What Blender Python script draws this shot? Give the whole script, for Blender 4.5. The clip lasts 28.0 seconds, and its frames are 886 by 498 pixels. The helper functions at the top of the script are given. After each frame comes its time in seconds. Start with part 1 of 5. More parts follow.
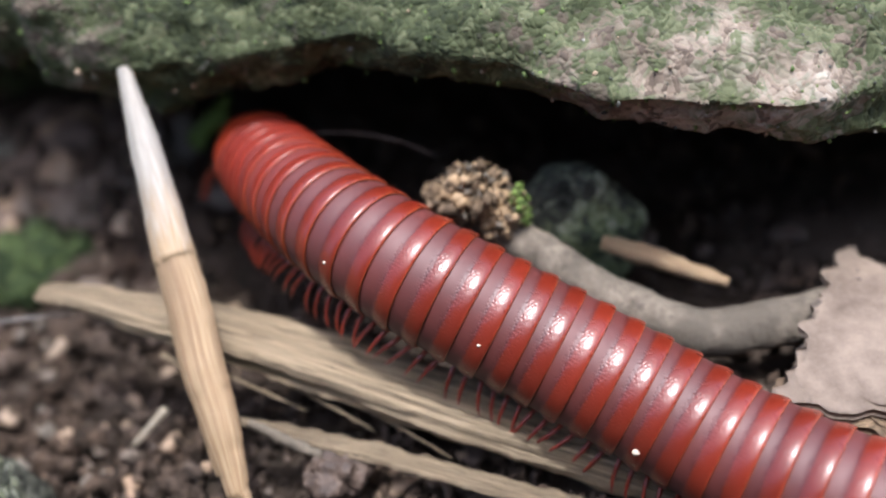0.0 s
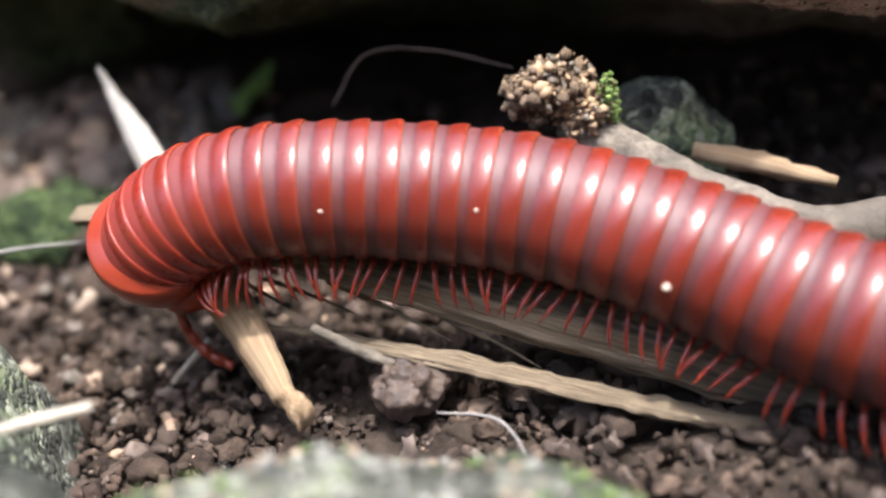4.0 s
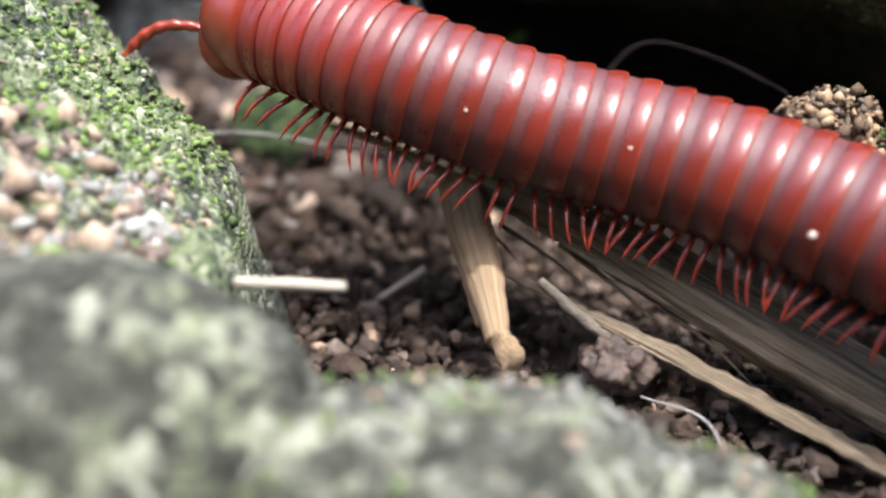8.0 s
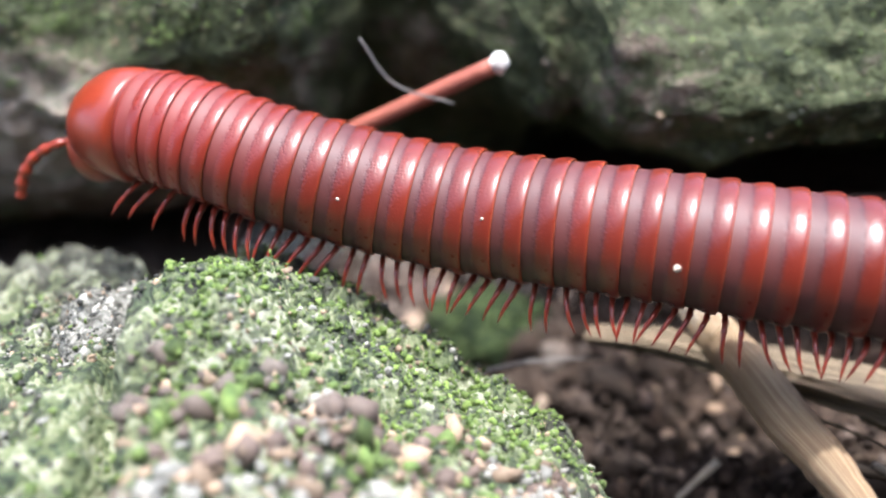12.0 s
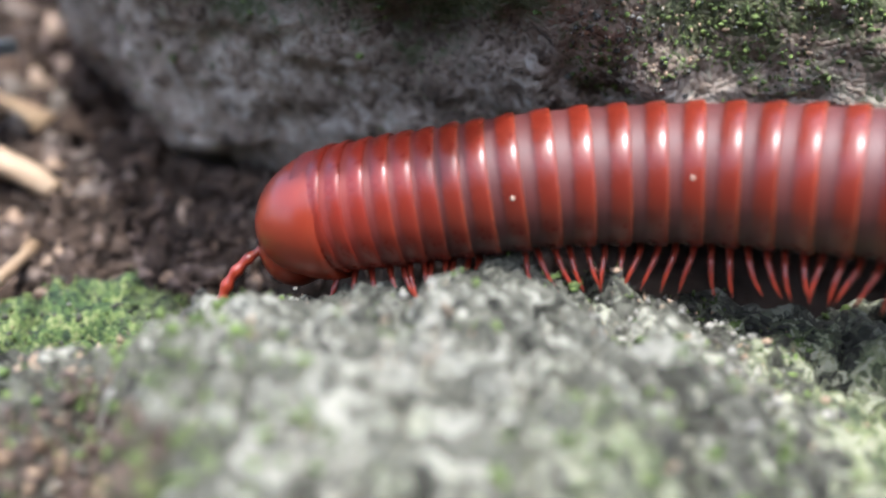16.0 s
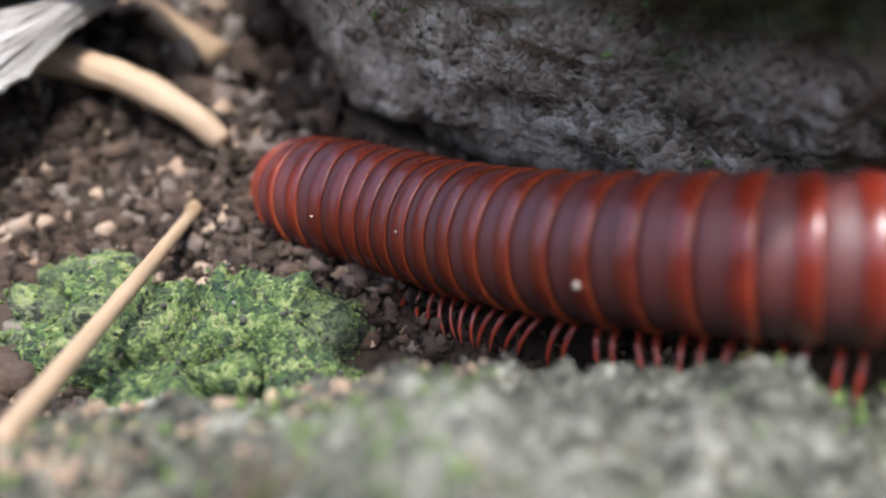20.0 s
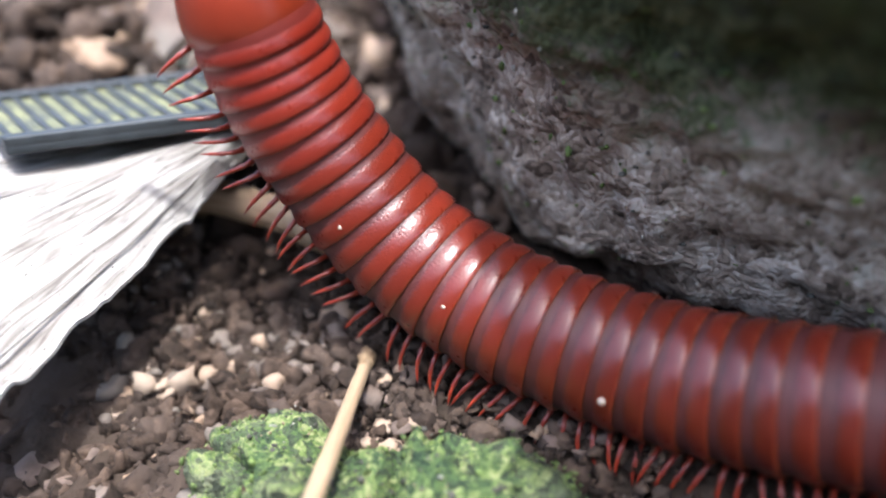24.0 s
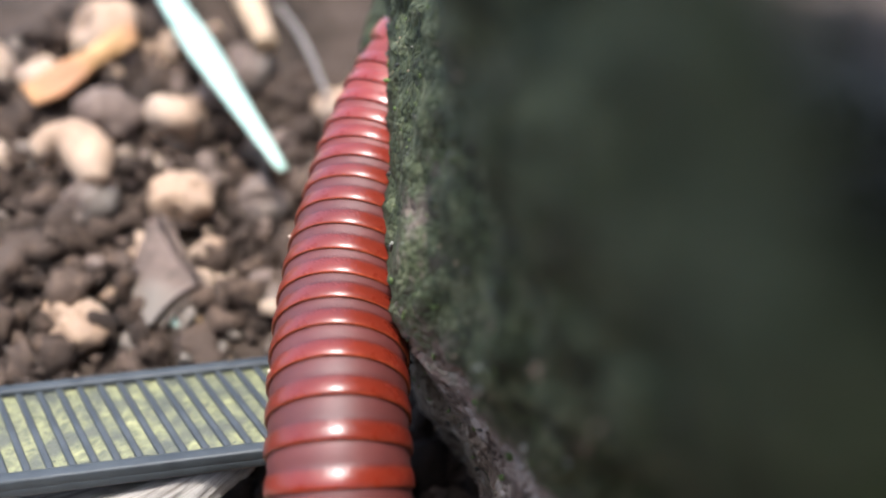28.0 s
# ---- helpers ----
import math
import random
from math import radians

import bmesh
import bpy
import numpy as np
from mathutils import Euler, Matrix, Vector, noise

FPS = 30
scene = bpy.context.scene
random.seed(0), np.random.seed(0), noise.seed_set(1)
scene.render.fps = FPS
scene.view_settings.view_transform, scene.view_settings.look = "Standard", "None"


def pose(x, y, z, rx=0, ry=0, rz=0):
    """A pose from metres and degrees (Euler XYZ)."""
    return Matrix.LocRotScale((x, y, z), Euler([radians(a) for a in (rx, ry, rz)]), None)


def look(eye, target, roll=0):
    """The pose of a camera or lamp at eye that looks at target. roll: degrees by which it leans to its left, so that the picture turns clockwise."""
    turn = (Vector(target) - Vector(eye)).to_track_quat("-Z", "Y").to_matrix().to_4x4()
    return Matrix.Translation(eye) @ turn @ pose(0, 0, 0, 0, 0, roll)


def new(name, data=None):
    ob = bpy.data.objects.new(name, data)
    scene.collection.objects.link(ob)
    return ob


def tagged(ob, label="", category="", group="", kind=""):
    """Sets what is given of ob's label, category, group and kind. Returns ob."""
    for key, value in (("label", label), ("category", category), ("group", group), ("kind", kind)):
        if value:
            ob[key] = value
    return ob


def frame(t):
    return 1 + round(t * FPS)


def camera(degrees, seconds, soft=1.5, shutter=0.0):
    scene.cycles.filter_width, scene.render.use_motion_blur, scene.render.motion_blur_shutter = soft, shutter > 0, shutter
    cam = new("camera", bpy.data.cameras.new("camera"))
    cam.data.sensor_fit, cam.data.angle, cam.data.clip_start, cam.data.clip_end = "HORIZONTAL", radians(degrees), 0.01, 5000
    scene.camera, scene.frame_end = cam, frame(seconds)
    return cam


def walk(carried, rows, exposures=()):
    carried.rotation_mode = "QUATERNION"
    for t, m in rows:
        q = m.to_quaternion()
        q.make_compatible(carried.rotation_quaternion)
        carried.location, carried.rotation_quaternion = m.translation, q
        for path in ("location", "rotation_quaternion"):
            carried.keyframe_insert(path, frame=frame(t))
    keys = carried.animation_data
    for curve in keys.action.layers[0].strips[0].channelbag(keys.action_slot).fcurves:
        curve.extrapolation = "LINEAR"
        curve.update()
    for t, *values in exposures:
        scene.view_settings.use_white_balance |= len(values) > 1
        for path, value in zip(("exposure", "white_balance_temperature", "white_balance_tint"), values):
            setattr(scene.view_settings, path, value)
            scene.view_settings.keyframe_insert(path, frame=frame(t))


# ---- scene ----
cam = camera(50.0, 28.0, soft=2.2)
cam.data.dof.use_dof = True
cam.data.dof.focus_distance = 0.057
cam.data.dof.aperture_fstop = 16.5
PATH = [
    (0, pose(0.0610, -0.0091, 0.0501, 56.30, 9.10, -4.13)),
    (0.5, pose(0.0591, -0.0119, 0.0493, 59.84, 9.26, -4.14)),
    (1, pose(0.0588, -0.0136, 0.0476, 61.02, 9.37, -4.61)),
    (1.5, pose(0.0570, -0.0166, 0.0434, 59.52, 9.98, -5.40)),
    (2, pose(0.0559, -0.0129, 0.0386, 61.36, 10.40, -5.95)),
    (2.5, pose(0.0558, -0.0132, 0.0373, 63.46, 10.45, -6.44)),
    (4.5, pose(0.0518, -0.0105, 0.0344, 64.71, 6.81, -1.75)),
    (5, pose(0.0511, -0.0105, 0.0338, 66.21, 3.02, 2.08)),
    (5.5, pose(0.0496, -0.0099, 0.0332, 64.69, 1.54, 6.96)),
    (6, pose(0.0474, -0.0111, 0.0331, 64.60, -0.95, 9.22)),
    (6.5, pose(0.0460, -0.0133, 0.0329, 66.48, -1.45, 8.70)),
    (7, pose(0.0450, -0.0134, 0.0337, 66.71, -2.87, 8.37)),
    (7.5, pose(0.0447, -0.0131, 0.0335, 66.84, -3.38, 8.90)),
    (8, pose(0.0448, -0.0134, 0.0330, 65.60, -3.11, 8.31)),
    (8.5, pose(0.0464, -0.0125, 0.0335, 66.94, -0.46, 6.91)),
    (9, pose(0.0456, -0.0146, 0.0346, 65.16, 0.34, 6.55)),
    (9.5, pose(0.0440, -0.0120, 0.0392, 64.72, -0.36, 5.25)),
    (10, pose(0.0313, -0.0135, 0.0404, 68.81, 4.26, 1.35)),
    (10.5, pose(0.0310, -0.0132, 0.0404, 69.21, 5.04, -0.75)),
    (11, pose(0.0325, -0.0132, 0.0400, 69.05, 7.46, -1.74)),
    (11.5, pose(0.0274, -0.0135, 0.0428, 69.13, 7.44, -1.58)),
    (13.5, pose(0.0000, 0.0000, 0.0520, 61.98, -0.06, -0.34)),
    (14, pose(-0.0057, 0.0024, 0.0532, 62.06, 0.90, 1.27)),
    (14.5, pose(-0.0136, 0.0043, 0.0535, 63.42, 1.19, 3.16)),
    (15, pose(-0.0203, 0.0046, 0.0523, 64.96, 3.54, 6.37)),
    (15.5, pose(-0.0247, 0.0041, 0.0528, 64.90, 4.28, 8.64)),
    (16, pose(-0.0268, 0.0033, 0.0518, 64.33, 4.56, 9.35)),
    (16.5, pose(-0.0285, 0.0026, 0.0513, 63.24, 4.98, 10.95)),
    (17, pose(-0.0299, 0.0018, 0.0509, 62.18, 5.27, 11.78)),
    (17.5, pose(-0.0321, 0.0013, 0.0506, 61.93, 5.99, 13.11)),
    (18, pose(-0.0319, 0.0015, 0.0506, 61.60, 5.96, 13.56)),
    (18.5, pose(-0.0347, 0.0033, 0.0515, 62.34, 6.02, 15.80)),
    (19, pose(-0.0362, 0.0076, 0.0539, 62.12, 4.44, 16.35)),
    (19.5, pose(-0.0371, 0.0108, 0.0545, 57.56, 3.10, 18.02)),
    (20, pose(-0.0359, 0.0150, 0.0554, 57.60, 0.81, 19.13)),
    (20.5, pose(-0.0370, 0.0156, 0.0549, 56.37, 0.76, 18.74)),
    (22.5, pose(-0.0372, 0.0163, 0.0535, 56.07, 3.05, 20.69)),
    (23, pose(-0.0426, 0.0177, 0.0563, 57.96, 3.20, 21.21)),
    (23.5, pose(-0.0454, 0.0204, 0.0570, 60.48, 3.20, 21.79)),
    (24, pose(-0.0474, 0.0181, 0.0576, 61.68, 2.93, 20.49)),
    (24.5, pose(-0.0485, 0.0230, 0.0611, 61.33, 3.80, 22.29)),
    (25, pose(-0.0487, 0.0250, 0.0650, 61.92, 3.55, 22.10)),
    (25.5, pose(-0.0518, 0.0272, 0.0656, 62.59, 3.48, 22.58)),
    (26, pose(-0.0521, 0.0283, 0.0693, 62.19, 3.15, 23.11)),
    (26.5, pose(-0.0526, 0.0307, 0.0696, 61.25, 3.42, 23.91)),
    (27, pose(-0.0545, 0.0317, 0.0721, 63.24, 0.97, 23.27)),
    (27.5, pose(-0.0521, 0.0332, 0.0725, 63.01, 0.08, 23.73)),
    (28, pose(-0.0511, 0.0344, 0.0727, 63.08, 1.24, 23.84)),
]

walk(cam, PATH, [(t, stops, kelvin, 10) for t, stops, kelvin in ((0, 1.75, 5800), (2.5, 2.0, 5950), (5, 2.6, 6000), (8, 2.2, 5950), (11, 2.25, 5850), (14, 2.2, 5750), (16, 2.1, 5850), (18, 1.9, 5900), (20, 1.85, 5950), (22.5, 1.85, 5850), (24, 2.3, 5850), (25, 2.0, 6000), (26, 1.75, 6050), (27, 1.65, 6100), (28, 1.95, 6100))])

# world, sun
MM = 0.001
world = bpy.data.worlds.new("world")
scene.world = world
world.use_nodes = True
wn = world.node_tree.nodes
sky = wn.new("ShaderNodeTexSky")
sky.sky_type = "NISHITA"
sky.sun_disc = False
sky.dust_density, sky.ozone_density = 4.0, 0.6
SUN_FROM = Vector((0.12, -0.20, 1.0)).normalized()
sky.sun_elevation = math.asin(SUN_FROM.z)
sky.sun_rotation = math.atan2(SUN_FROM.x, SUN_FROM.y)
wn["Background"].inputs["Strength"].default_value = 0.15
world.node_tree.links.new(sky.outputs["Color"], wn["Background"].inputs["Color"])
sun = new("sun", bpy.data.lights.new("sun", "SUN"))
sun.data.energy, sun.data.angle, sun.data.color = 1.55, radians(1.5), (1.0, 0.96, 0.90)
sun.matrix_world = look(SUN_FROM, (0, 0, 0))


# ---- noise and mesh helpers ----
def lattice(ix, iy, iz, seed):
    h = (ix * 374761393 + iy * 668265263 + iz * 2147483647 + seed * 974634777) & 0xFFFFFFFF
    h = ((h ^ (h >> 13)) * 1274126177) & 0xFFFFFFFF
    return ((h ^ (h >> 16)) & 0xFFFF) / 32767.5 - 1.0


def vnoise(p, seed=0):
    """Smooth noise, -1 to 1, at the rows of p."""
    i = np.floor(p).astype(np.int64)
    u = p - i
    u = u * u * (3 - 2 * u)
    out = 0
    for dx in (0, 1):
        for dy in (0, 1):
            for dz in (0, 1):
                w = (u[:, 0] if dx else 1 - u[:, 0]) * (u[:, 1] if dy else 1 - u[:, 1]) * (u[:, 2] if dz else 1 - u[:, 2])
                out = out + w * lattice(i[:, 0] + dx, i[:, 1] + dy, i[:, 2] + dz, seed)
    return out


def fbm(p, size, octaves=4, seed=0, gain=0.5):
    """Layered noise with its largest lumps about size across."""
    out, amp, q = 0, 1.0, np.asarray(p, float) / size
    for k in range(octaves):
        out = out + amp * vnoise(q, seed + 17 * k)
        q, amp = q * 2.03 + 5.1, amp * gain
    return out


def lumps(p, size, seed=0):
    """Rounded bumps, 0 to 1, of about that size."""
    return 1 - np.abs(vnoise(np.asarray(p, float) / size, seed)) ** 0.7


def smooth01(a, b, x):
    u = np.clip((np.asarray(x, float) - a) / (b - a), 0, 1)
    return u * u * (3 - 2 * u)


def mesh_mm(name, verts, faces, mats, smooth=True, uvs=None, slots=None):
    """A mesh from vertices in millimetres."""
    me = bpy.data.meshes.new(name)
    me.from_pydata((np.asarray(verts, float) * MM).tolist(), [], faces if isinstance(faces, list) else faces.tolist())
    for m in mats if isinstance(mats, (list, tuple)) else [mats]:
        me.materials.append(m)
    if smooth:
        me.polygons.foreach_set("use_smooth", [True] * len(me.polygons))
    if slots is not None:
        me.polygons.foreach_set("material_index", slots)
    if uvs is not None:
        layer = me.uv_layers.new(name="UVMap")
        loops = np.zeros(len(me.loops), dtype=np.int32)
        me.loops.foreach_get("vertex_index", loops)
        layer.data.foreach_set("uv", np.asarray(uvs, float)[loops].ravel())
    me.update()
    return me


def part(name, me, parent=None, label="", m=None):
    ob = new(name, me)
    if parent is not None:
        ob.parent = parent
    if m is not None:
        ob.matrix_basis = m
    return tagged(ob, label) if label else ob


def thing(name, x, y, z, label, category, group="", kind=""):
    ob = new(name)
    ob.empty_display_size = 0.002
    ob.location = (x * MM, y * MM, z * MM)
    return tagged(ob, label, category, group, kind)


def grid_faces(n, m, loop=False):
    """Quads of an n by m sheet; loop closes the second way."""
    i, j = np.meshgrid(np.arange(n - 1), np.arange(m if loop else m - 1), indexing="ij")
    i, j = i.ravel(), j.ravel()
    k = (j + 1) % m
    return np.stack([i * m + j, i * m + k, (i + 1) * m + k, (i + 1) * m + j], -1)


def spline(points, n):
    """A smooth line of n points through the given ones, even in length."""
    p = np.asarray(points, float)
    e = np.vstack([2 * p[0] - p[1], p, 2 * p[-1] - p[-2]])
    u = np.linspace(0, 1, 14, endpoint=False)[:, None]
    q = [0.5 * (2 * e[i] + (e[i + 1] - e[i - 1]) * u + (2 * e[i - 1] - 5 * e[i] + 4 * e[i + 1] - e[i + 2]) * u ** 2
                + (3 * e[i] - e[i - 1] - 3 * e[i + 1] + e[i + 2]) * u ** 3) for i in range(1, len(e) - 2)]
    q = np.vstack(q + [p[-1:]])
    s = np.r_[0, np.cumsum(np.linalg.norm(np.diff(q, axis=0), axis=1))]
    w = np.linspace(0, s[-1], n)
    return np.stack([np.interp(w, s, q[:, k]) for k in range(3)], -1)


def tube(points, radii, sides=10, n=24, rough=0.0, lump=1.0, seed=0, flat=1.0, up=(0, 0, 1), ridges=0, ridge_depth=0.0, fibre=0.0):
    """Vertices, faces and UVs of a closed limb along the points; flat squashes it along up."""
    c = spline(points, n)
    r = np.interp(np.linspace(0, 1, n), np.linspace(0, 1, len(radii)), radii)
    t = np.gradient(c, axis=0)
    t /= np.linalg.norm(t, axis=1)[:, None]
    a = np.cross(t, np.asarray(up, float))
    a /= np.linalg.norm(a, axis=1)[:, None] + 1e-9
    b = np.cross(a, t)
    ang = np.linspace(0, 2 * math.pi, sides, endpoint=False)
    wob = 1 + (ridge_depth * np.cos(ridges * ang) if ridges else 0 * ang)
    v = c[:, None] + r[:, None, None] * (a[:, None] * (np.cos(ang) * wob)[None, :, None] + b[:, None] * (np.sin(ang) * flat * wob)[None, :, None])
    if fibre:
        uu, aa = np.meshgrid(np.linspace(0, 1, n), ang, indexing="ij")
        q = np.stack([uu.ravel() * 4, 2.6 * np.cos(aa.ravel()), 2.6 * np.sin(aa.ravel())], -1)
        cut = vnoise(q, seed + 5) + 0.6 * vnoise(q * (1.6, 2.3, 2.3), seed + 6) - 1.1 * np.maximum(0, vnoise(q * (0.8, 1.3, 1.3), seed + 7) - 0.25)
        v = c[:, None] + (v - c[:, None]) * (1 + fibre * cut.reshape(n, sides, 1))
    v = v.reshape(-1, 3)
    if rough:
        nrm = v - np.repeat(c, sides, axis=0)
        v = v + nrm / (np.linalg.norm(nrm, axis=1)[:, None] + 1e-9) * (fbm(v, lump, 3, seed) * rough)[:, None]
    uv = np.stack([np.repeat(np.linspace(0, 1, n), sides), np.tile(np.linspace(0, 1, sides), n)], -1)
    f = grid_faces(n, sides, True).tolist()
    f.append(list(range(sides))[::-1])
    f.append([(n - 1) * sides + k for k in range(sides)])
    return v, f, uv


def ball(rx, ry, rz, rough=0.0, lump=2.0, seed=0, sub=3, octaves=3):
    """Vertices and faces of a rounded, uneven lump round the origin."""
    bm = bmesh.new()
    bmesh.ops.create_icosphere(bm, subdivisions=sub, radius=1)
    v = np.array([p.co for p in bm.verts])
    f = [[q.index for q in p.verts] for p in bm.faces]
    bm.free()
    s = v * np.array([rx, ry, rz])
    if rough:
        s = s + v * (fbm(s + seed * 3.7, lump, octaves, seed) * rough)[:, None]
    return s, f


# ---- materials ----
def material(name):
    mat = bpy.data.materials.new(name)
    mat.use_nodes = True
    return mat, mat.node_tree.nodes, mat.node_tree.links, mat.node_tree.nodes["Principled BSDF"]


def node(nt, kind, **kw):
    n = nt.nodes.new(kind)
    for k, val in kw.items():
        n.inputs[k].default_value = val
    return n


def ramp(nt, source, stops):
    r = nt.nodes.new("ShaderNodeValToRGB")
    els = r.color_ramp.elements
    while len(els) < len(stops):
        els.new(0.5)
    for e, (pos, col) in zip(els, stops):
        e.position, e.color = pos, (*col, 1)
    nt.links.new(source, r.inputs[0])
    return r.outputs[0]


def blend(nt, fac, a, b, mode="MIX"):
    m = nt.nodes.new("ShaderNodeMix")
    m.data_type, m.blend_type = "RGBA", mode
    for sock, val in ((m.inputs[0], fac), (m.inputs[6], a), (m.inputs[7], b)):
        if isinstance(val, (int, float)):
            sock.default_value = val
        elif isinstance(val, tuple):
            sock.default_value = (*val, 1)
        else:
            nt.links.new(val, sock)
    return m.outputs[2]


def noise_at(nt, scale, detail=4.0, rough=0.55, coord=None, kind="ShaderNodeTexNoise"):
    n = nt.nodes.new(kind)
    n.inputs["Scale"].default_value = scale
    if kind == "ShaderNodeTexNoise":
        n.inputs["Detail"].default_value, n.inputs["Roughness"].default_value = detail, rough
    nt.links.new(coord, n.inputs["Vector"])
    return n.outputs[0]


def coords(nt, which="Object"):
    return nt.nodes.new("ShaderNodeTexCoord").outputs[which]


def bump(nt, bsdf, height, strength, distance):
    b = node(nt, "ShaderNodeBump", Strength=strength, Distance=distance)
    nt.links.new(height, b.inputs["Height"])
    nt.links.new(b.outputs[0], bsdf.inputs["Normal"])


def rock_material(name, moss, palette, green, scale=1.0, high=None, along=None, gloss=0.25, rise=(-0.04, 0.26), contrast=1.25, relief=0.8):
    """Crusty stone: grains of the palette's colours in two sizes, with moss or algae in patches; high raises it above that height."""
    mat, n, l, p = material(name)
    nt = mat.node_tree
    c = coords(nt)
    warp = nt.nodes.new("ShaderNodeVectorMath")
    warp.operation = "MULTIPLY_ADD"
    wn_ = nt.nodes.new("ShaderNodeTexNoise")
    wn_.inputs["Scale"].default_value = 700 * scale
    l.new(c, wn_.inputs["Vector"])
    l.new(wn_.outputs["Color"], warp.inputs[0])
    warp.inputs[1].default_value = (0.0011 / scale,) * 3
    l.new(c, warp.inputs[2])
    cw = warp.outputs[0]

    def cells(size):
        v = nt.nodes.new("ShaderNodeTexVoronoi")
        v.inputs["Scale"].default_value = size
        l.new(cw, v.inputs["Vector"])
        s_ = nt.nodes.new("ShaderNodeSeparateColor")
        l.new(v.outputs["Color"], s_.inputs[0])
        return v.outputs["Distance"], s_.outputs[0]
    d1, r1 = cells(1050 * scale)
    d2, r2 = cells(3000 * scale)
    mix = nt.nodes.new("ShaderNodeMath")
    mix.operation = "MULTIPLY_ADD"
    l.new(r2, mix.inputs[0])
    mix.inputs[1].default_value = 0.45
    half = nt.nodes.new("ShaderNodeMath")
    half.operation = "MULTIPLY"
    half.inputs[1].default_value = 0.55
    l.new(r1, half.inputs[0])
    l.new(half.outputs[0], mix.inputs[2])
    tone = nt.nodes.new("ShaderNodeMath")
    tone.operation = "MULTIPLY_ADD"
    l.new(noise_at(nt, 105 * scale, 6, 0.68, c), tone.inputs[0])
    tone.inputs[1].default_value = contrast
    sub = nt.nodes.new("ShaderNodeMath")
    sub.operation = "SUBTRACT"
    l.new(mix.outputs[0], sub.inputs[0])
    sub.inputs[1].default_value = 0.62
    l.new(sub.outputs[0], tone.inputs[2])
    k = len(palette)
    bare = ramp(nt, tone.outputs[0], [(0.12 + 0.76 * i / (k - 1), col) for i, col in enumerate(palette)])
    k = len(green)
    leafy = ramp(nt, mix.outputs[0], [(0.15 + 0.7 * i / (k - 1), col) for i, col in enumerate(green)])
    patch = nt.nodes.new("ShaderNodeMath")
    patch.operation = "MULTIPLY_ADD"
    l.new(noise_at(nt, 48 * scale, 6, 0.68, c), patch.inputs[0])
    patch.inputs[1].default_value = 1.0
    l.new(sub.outputs[0], half2 := nt.nodes.new("ShaderNodeMath").inputs[0])
    hn = half2.node
    hn.operation = "MULTIPLY"
    hn.inputs[1].default_value = 0.22
    l.new(hn.outputs[0], patch.inputs[2])
    fac = patch.outputs[0]
    sep = nt.nodes.new("ShaderNodeSeparateXYZ")
    l.new(c, sep.inputs[0])
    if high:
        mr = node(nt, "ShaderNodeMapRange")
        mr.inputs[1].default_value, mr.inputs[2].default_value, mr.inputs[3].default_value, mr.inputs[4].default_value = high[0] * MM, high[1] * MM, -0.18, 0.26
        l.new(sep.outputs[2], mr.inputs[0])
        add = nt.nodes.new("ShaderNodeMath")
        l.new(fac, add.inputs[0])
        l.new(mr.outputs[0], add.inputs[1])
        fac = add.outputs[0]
    if along:
        mx = node(nt, "ShaderNodeMapRange")
        mx.inputs[1].default_value, mx.inputs[2].default_value, mx.inputs[3].default_value, mx.inputs[4].default_value = along[0] * MM, along[1] * MM, rise[0], rise[1]
        l.new(sep.outputs[0], mx.inputs[0])
        add2 = nt.nodes.new("ShaderNodeMath")
        l.new(fac, add2.inputs[0])
        l.new(mx.outputs[0], add2.inputs[1])
        fac = add2.outputs[0]
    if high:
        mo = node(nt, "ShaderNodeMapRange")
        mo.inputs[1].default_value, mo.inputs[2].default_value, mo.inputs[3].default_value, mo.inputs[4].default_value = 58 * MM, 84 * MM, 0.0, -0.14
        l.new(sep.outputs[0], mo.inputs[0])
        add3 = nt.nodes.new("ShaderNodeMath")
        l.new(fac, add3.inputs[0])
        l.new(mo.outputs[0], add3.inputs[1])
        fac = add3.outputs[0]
    edge = 0.72 - 0.42 * moss
    col = blend(nt, ramp(nt, fac, [(edge - 0.04, (0, 0, 0)), (edge + 0.06, (1, 1, 1))]), bare, leafy)
    l.new(col, p.inputs["Base Color"])
    p.inputs["Roughness"].default_value = 0.85
    p.inputs["Specular IOR Level"].default_value = gloss
    h = blend(nt, 0.5, blend(nt, 0.5, d1, d2), noise_at(nt, 420 * scale, 6, 0.7, c))
    bump(nt, p, h, relief, 0.0009 / scale)
    b = [x for x in nt.nodes if x.type == "BUMP"][0]
    b.invert = True
    return mat


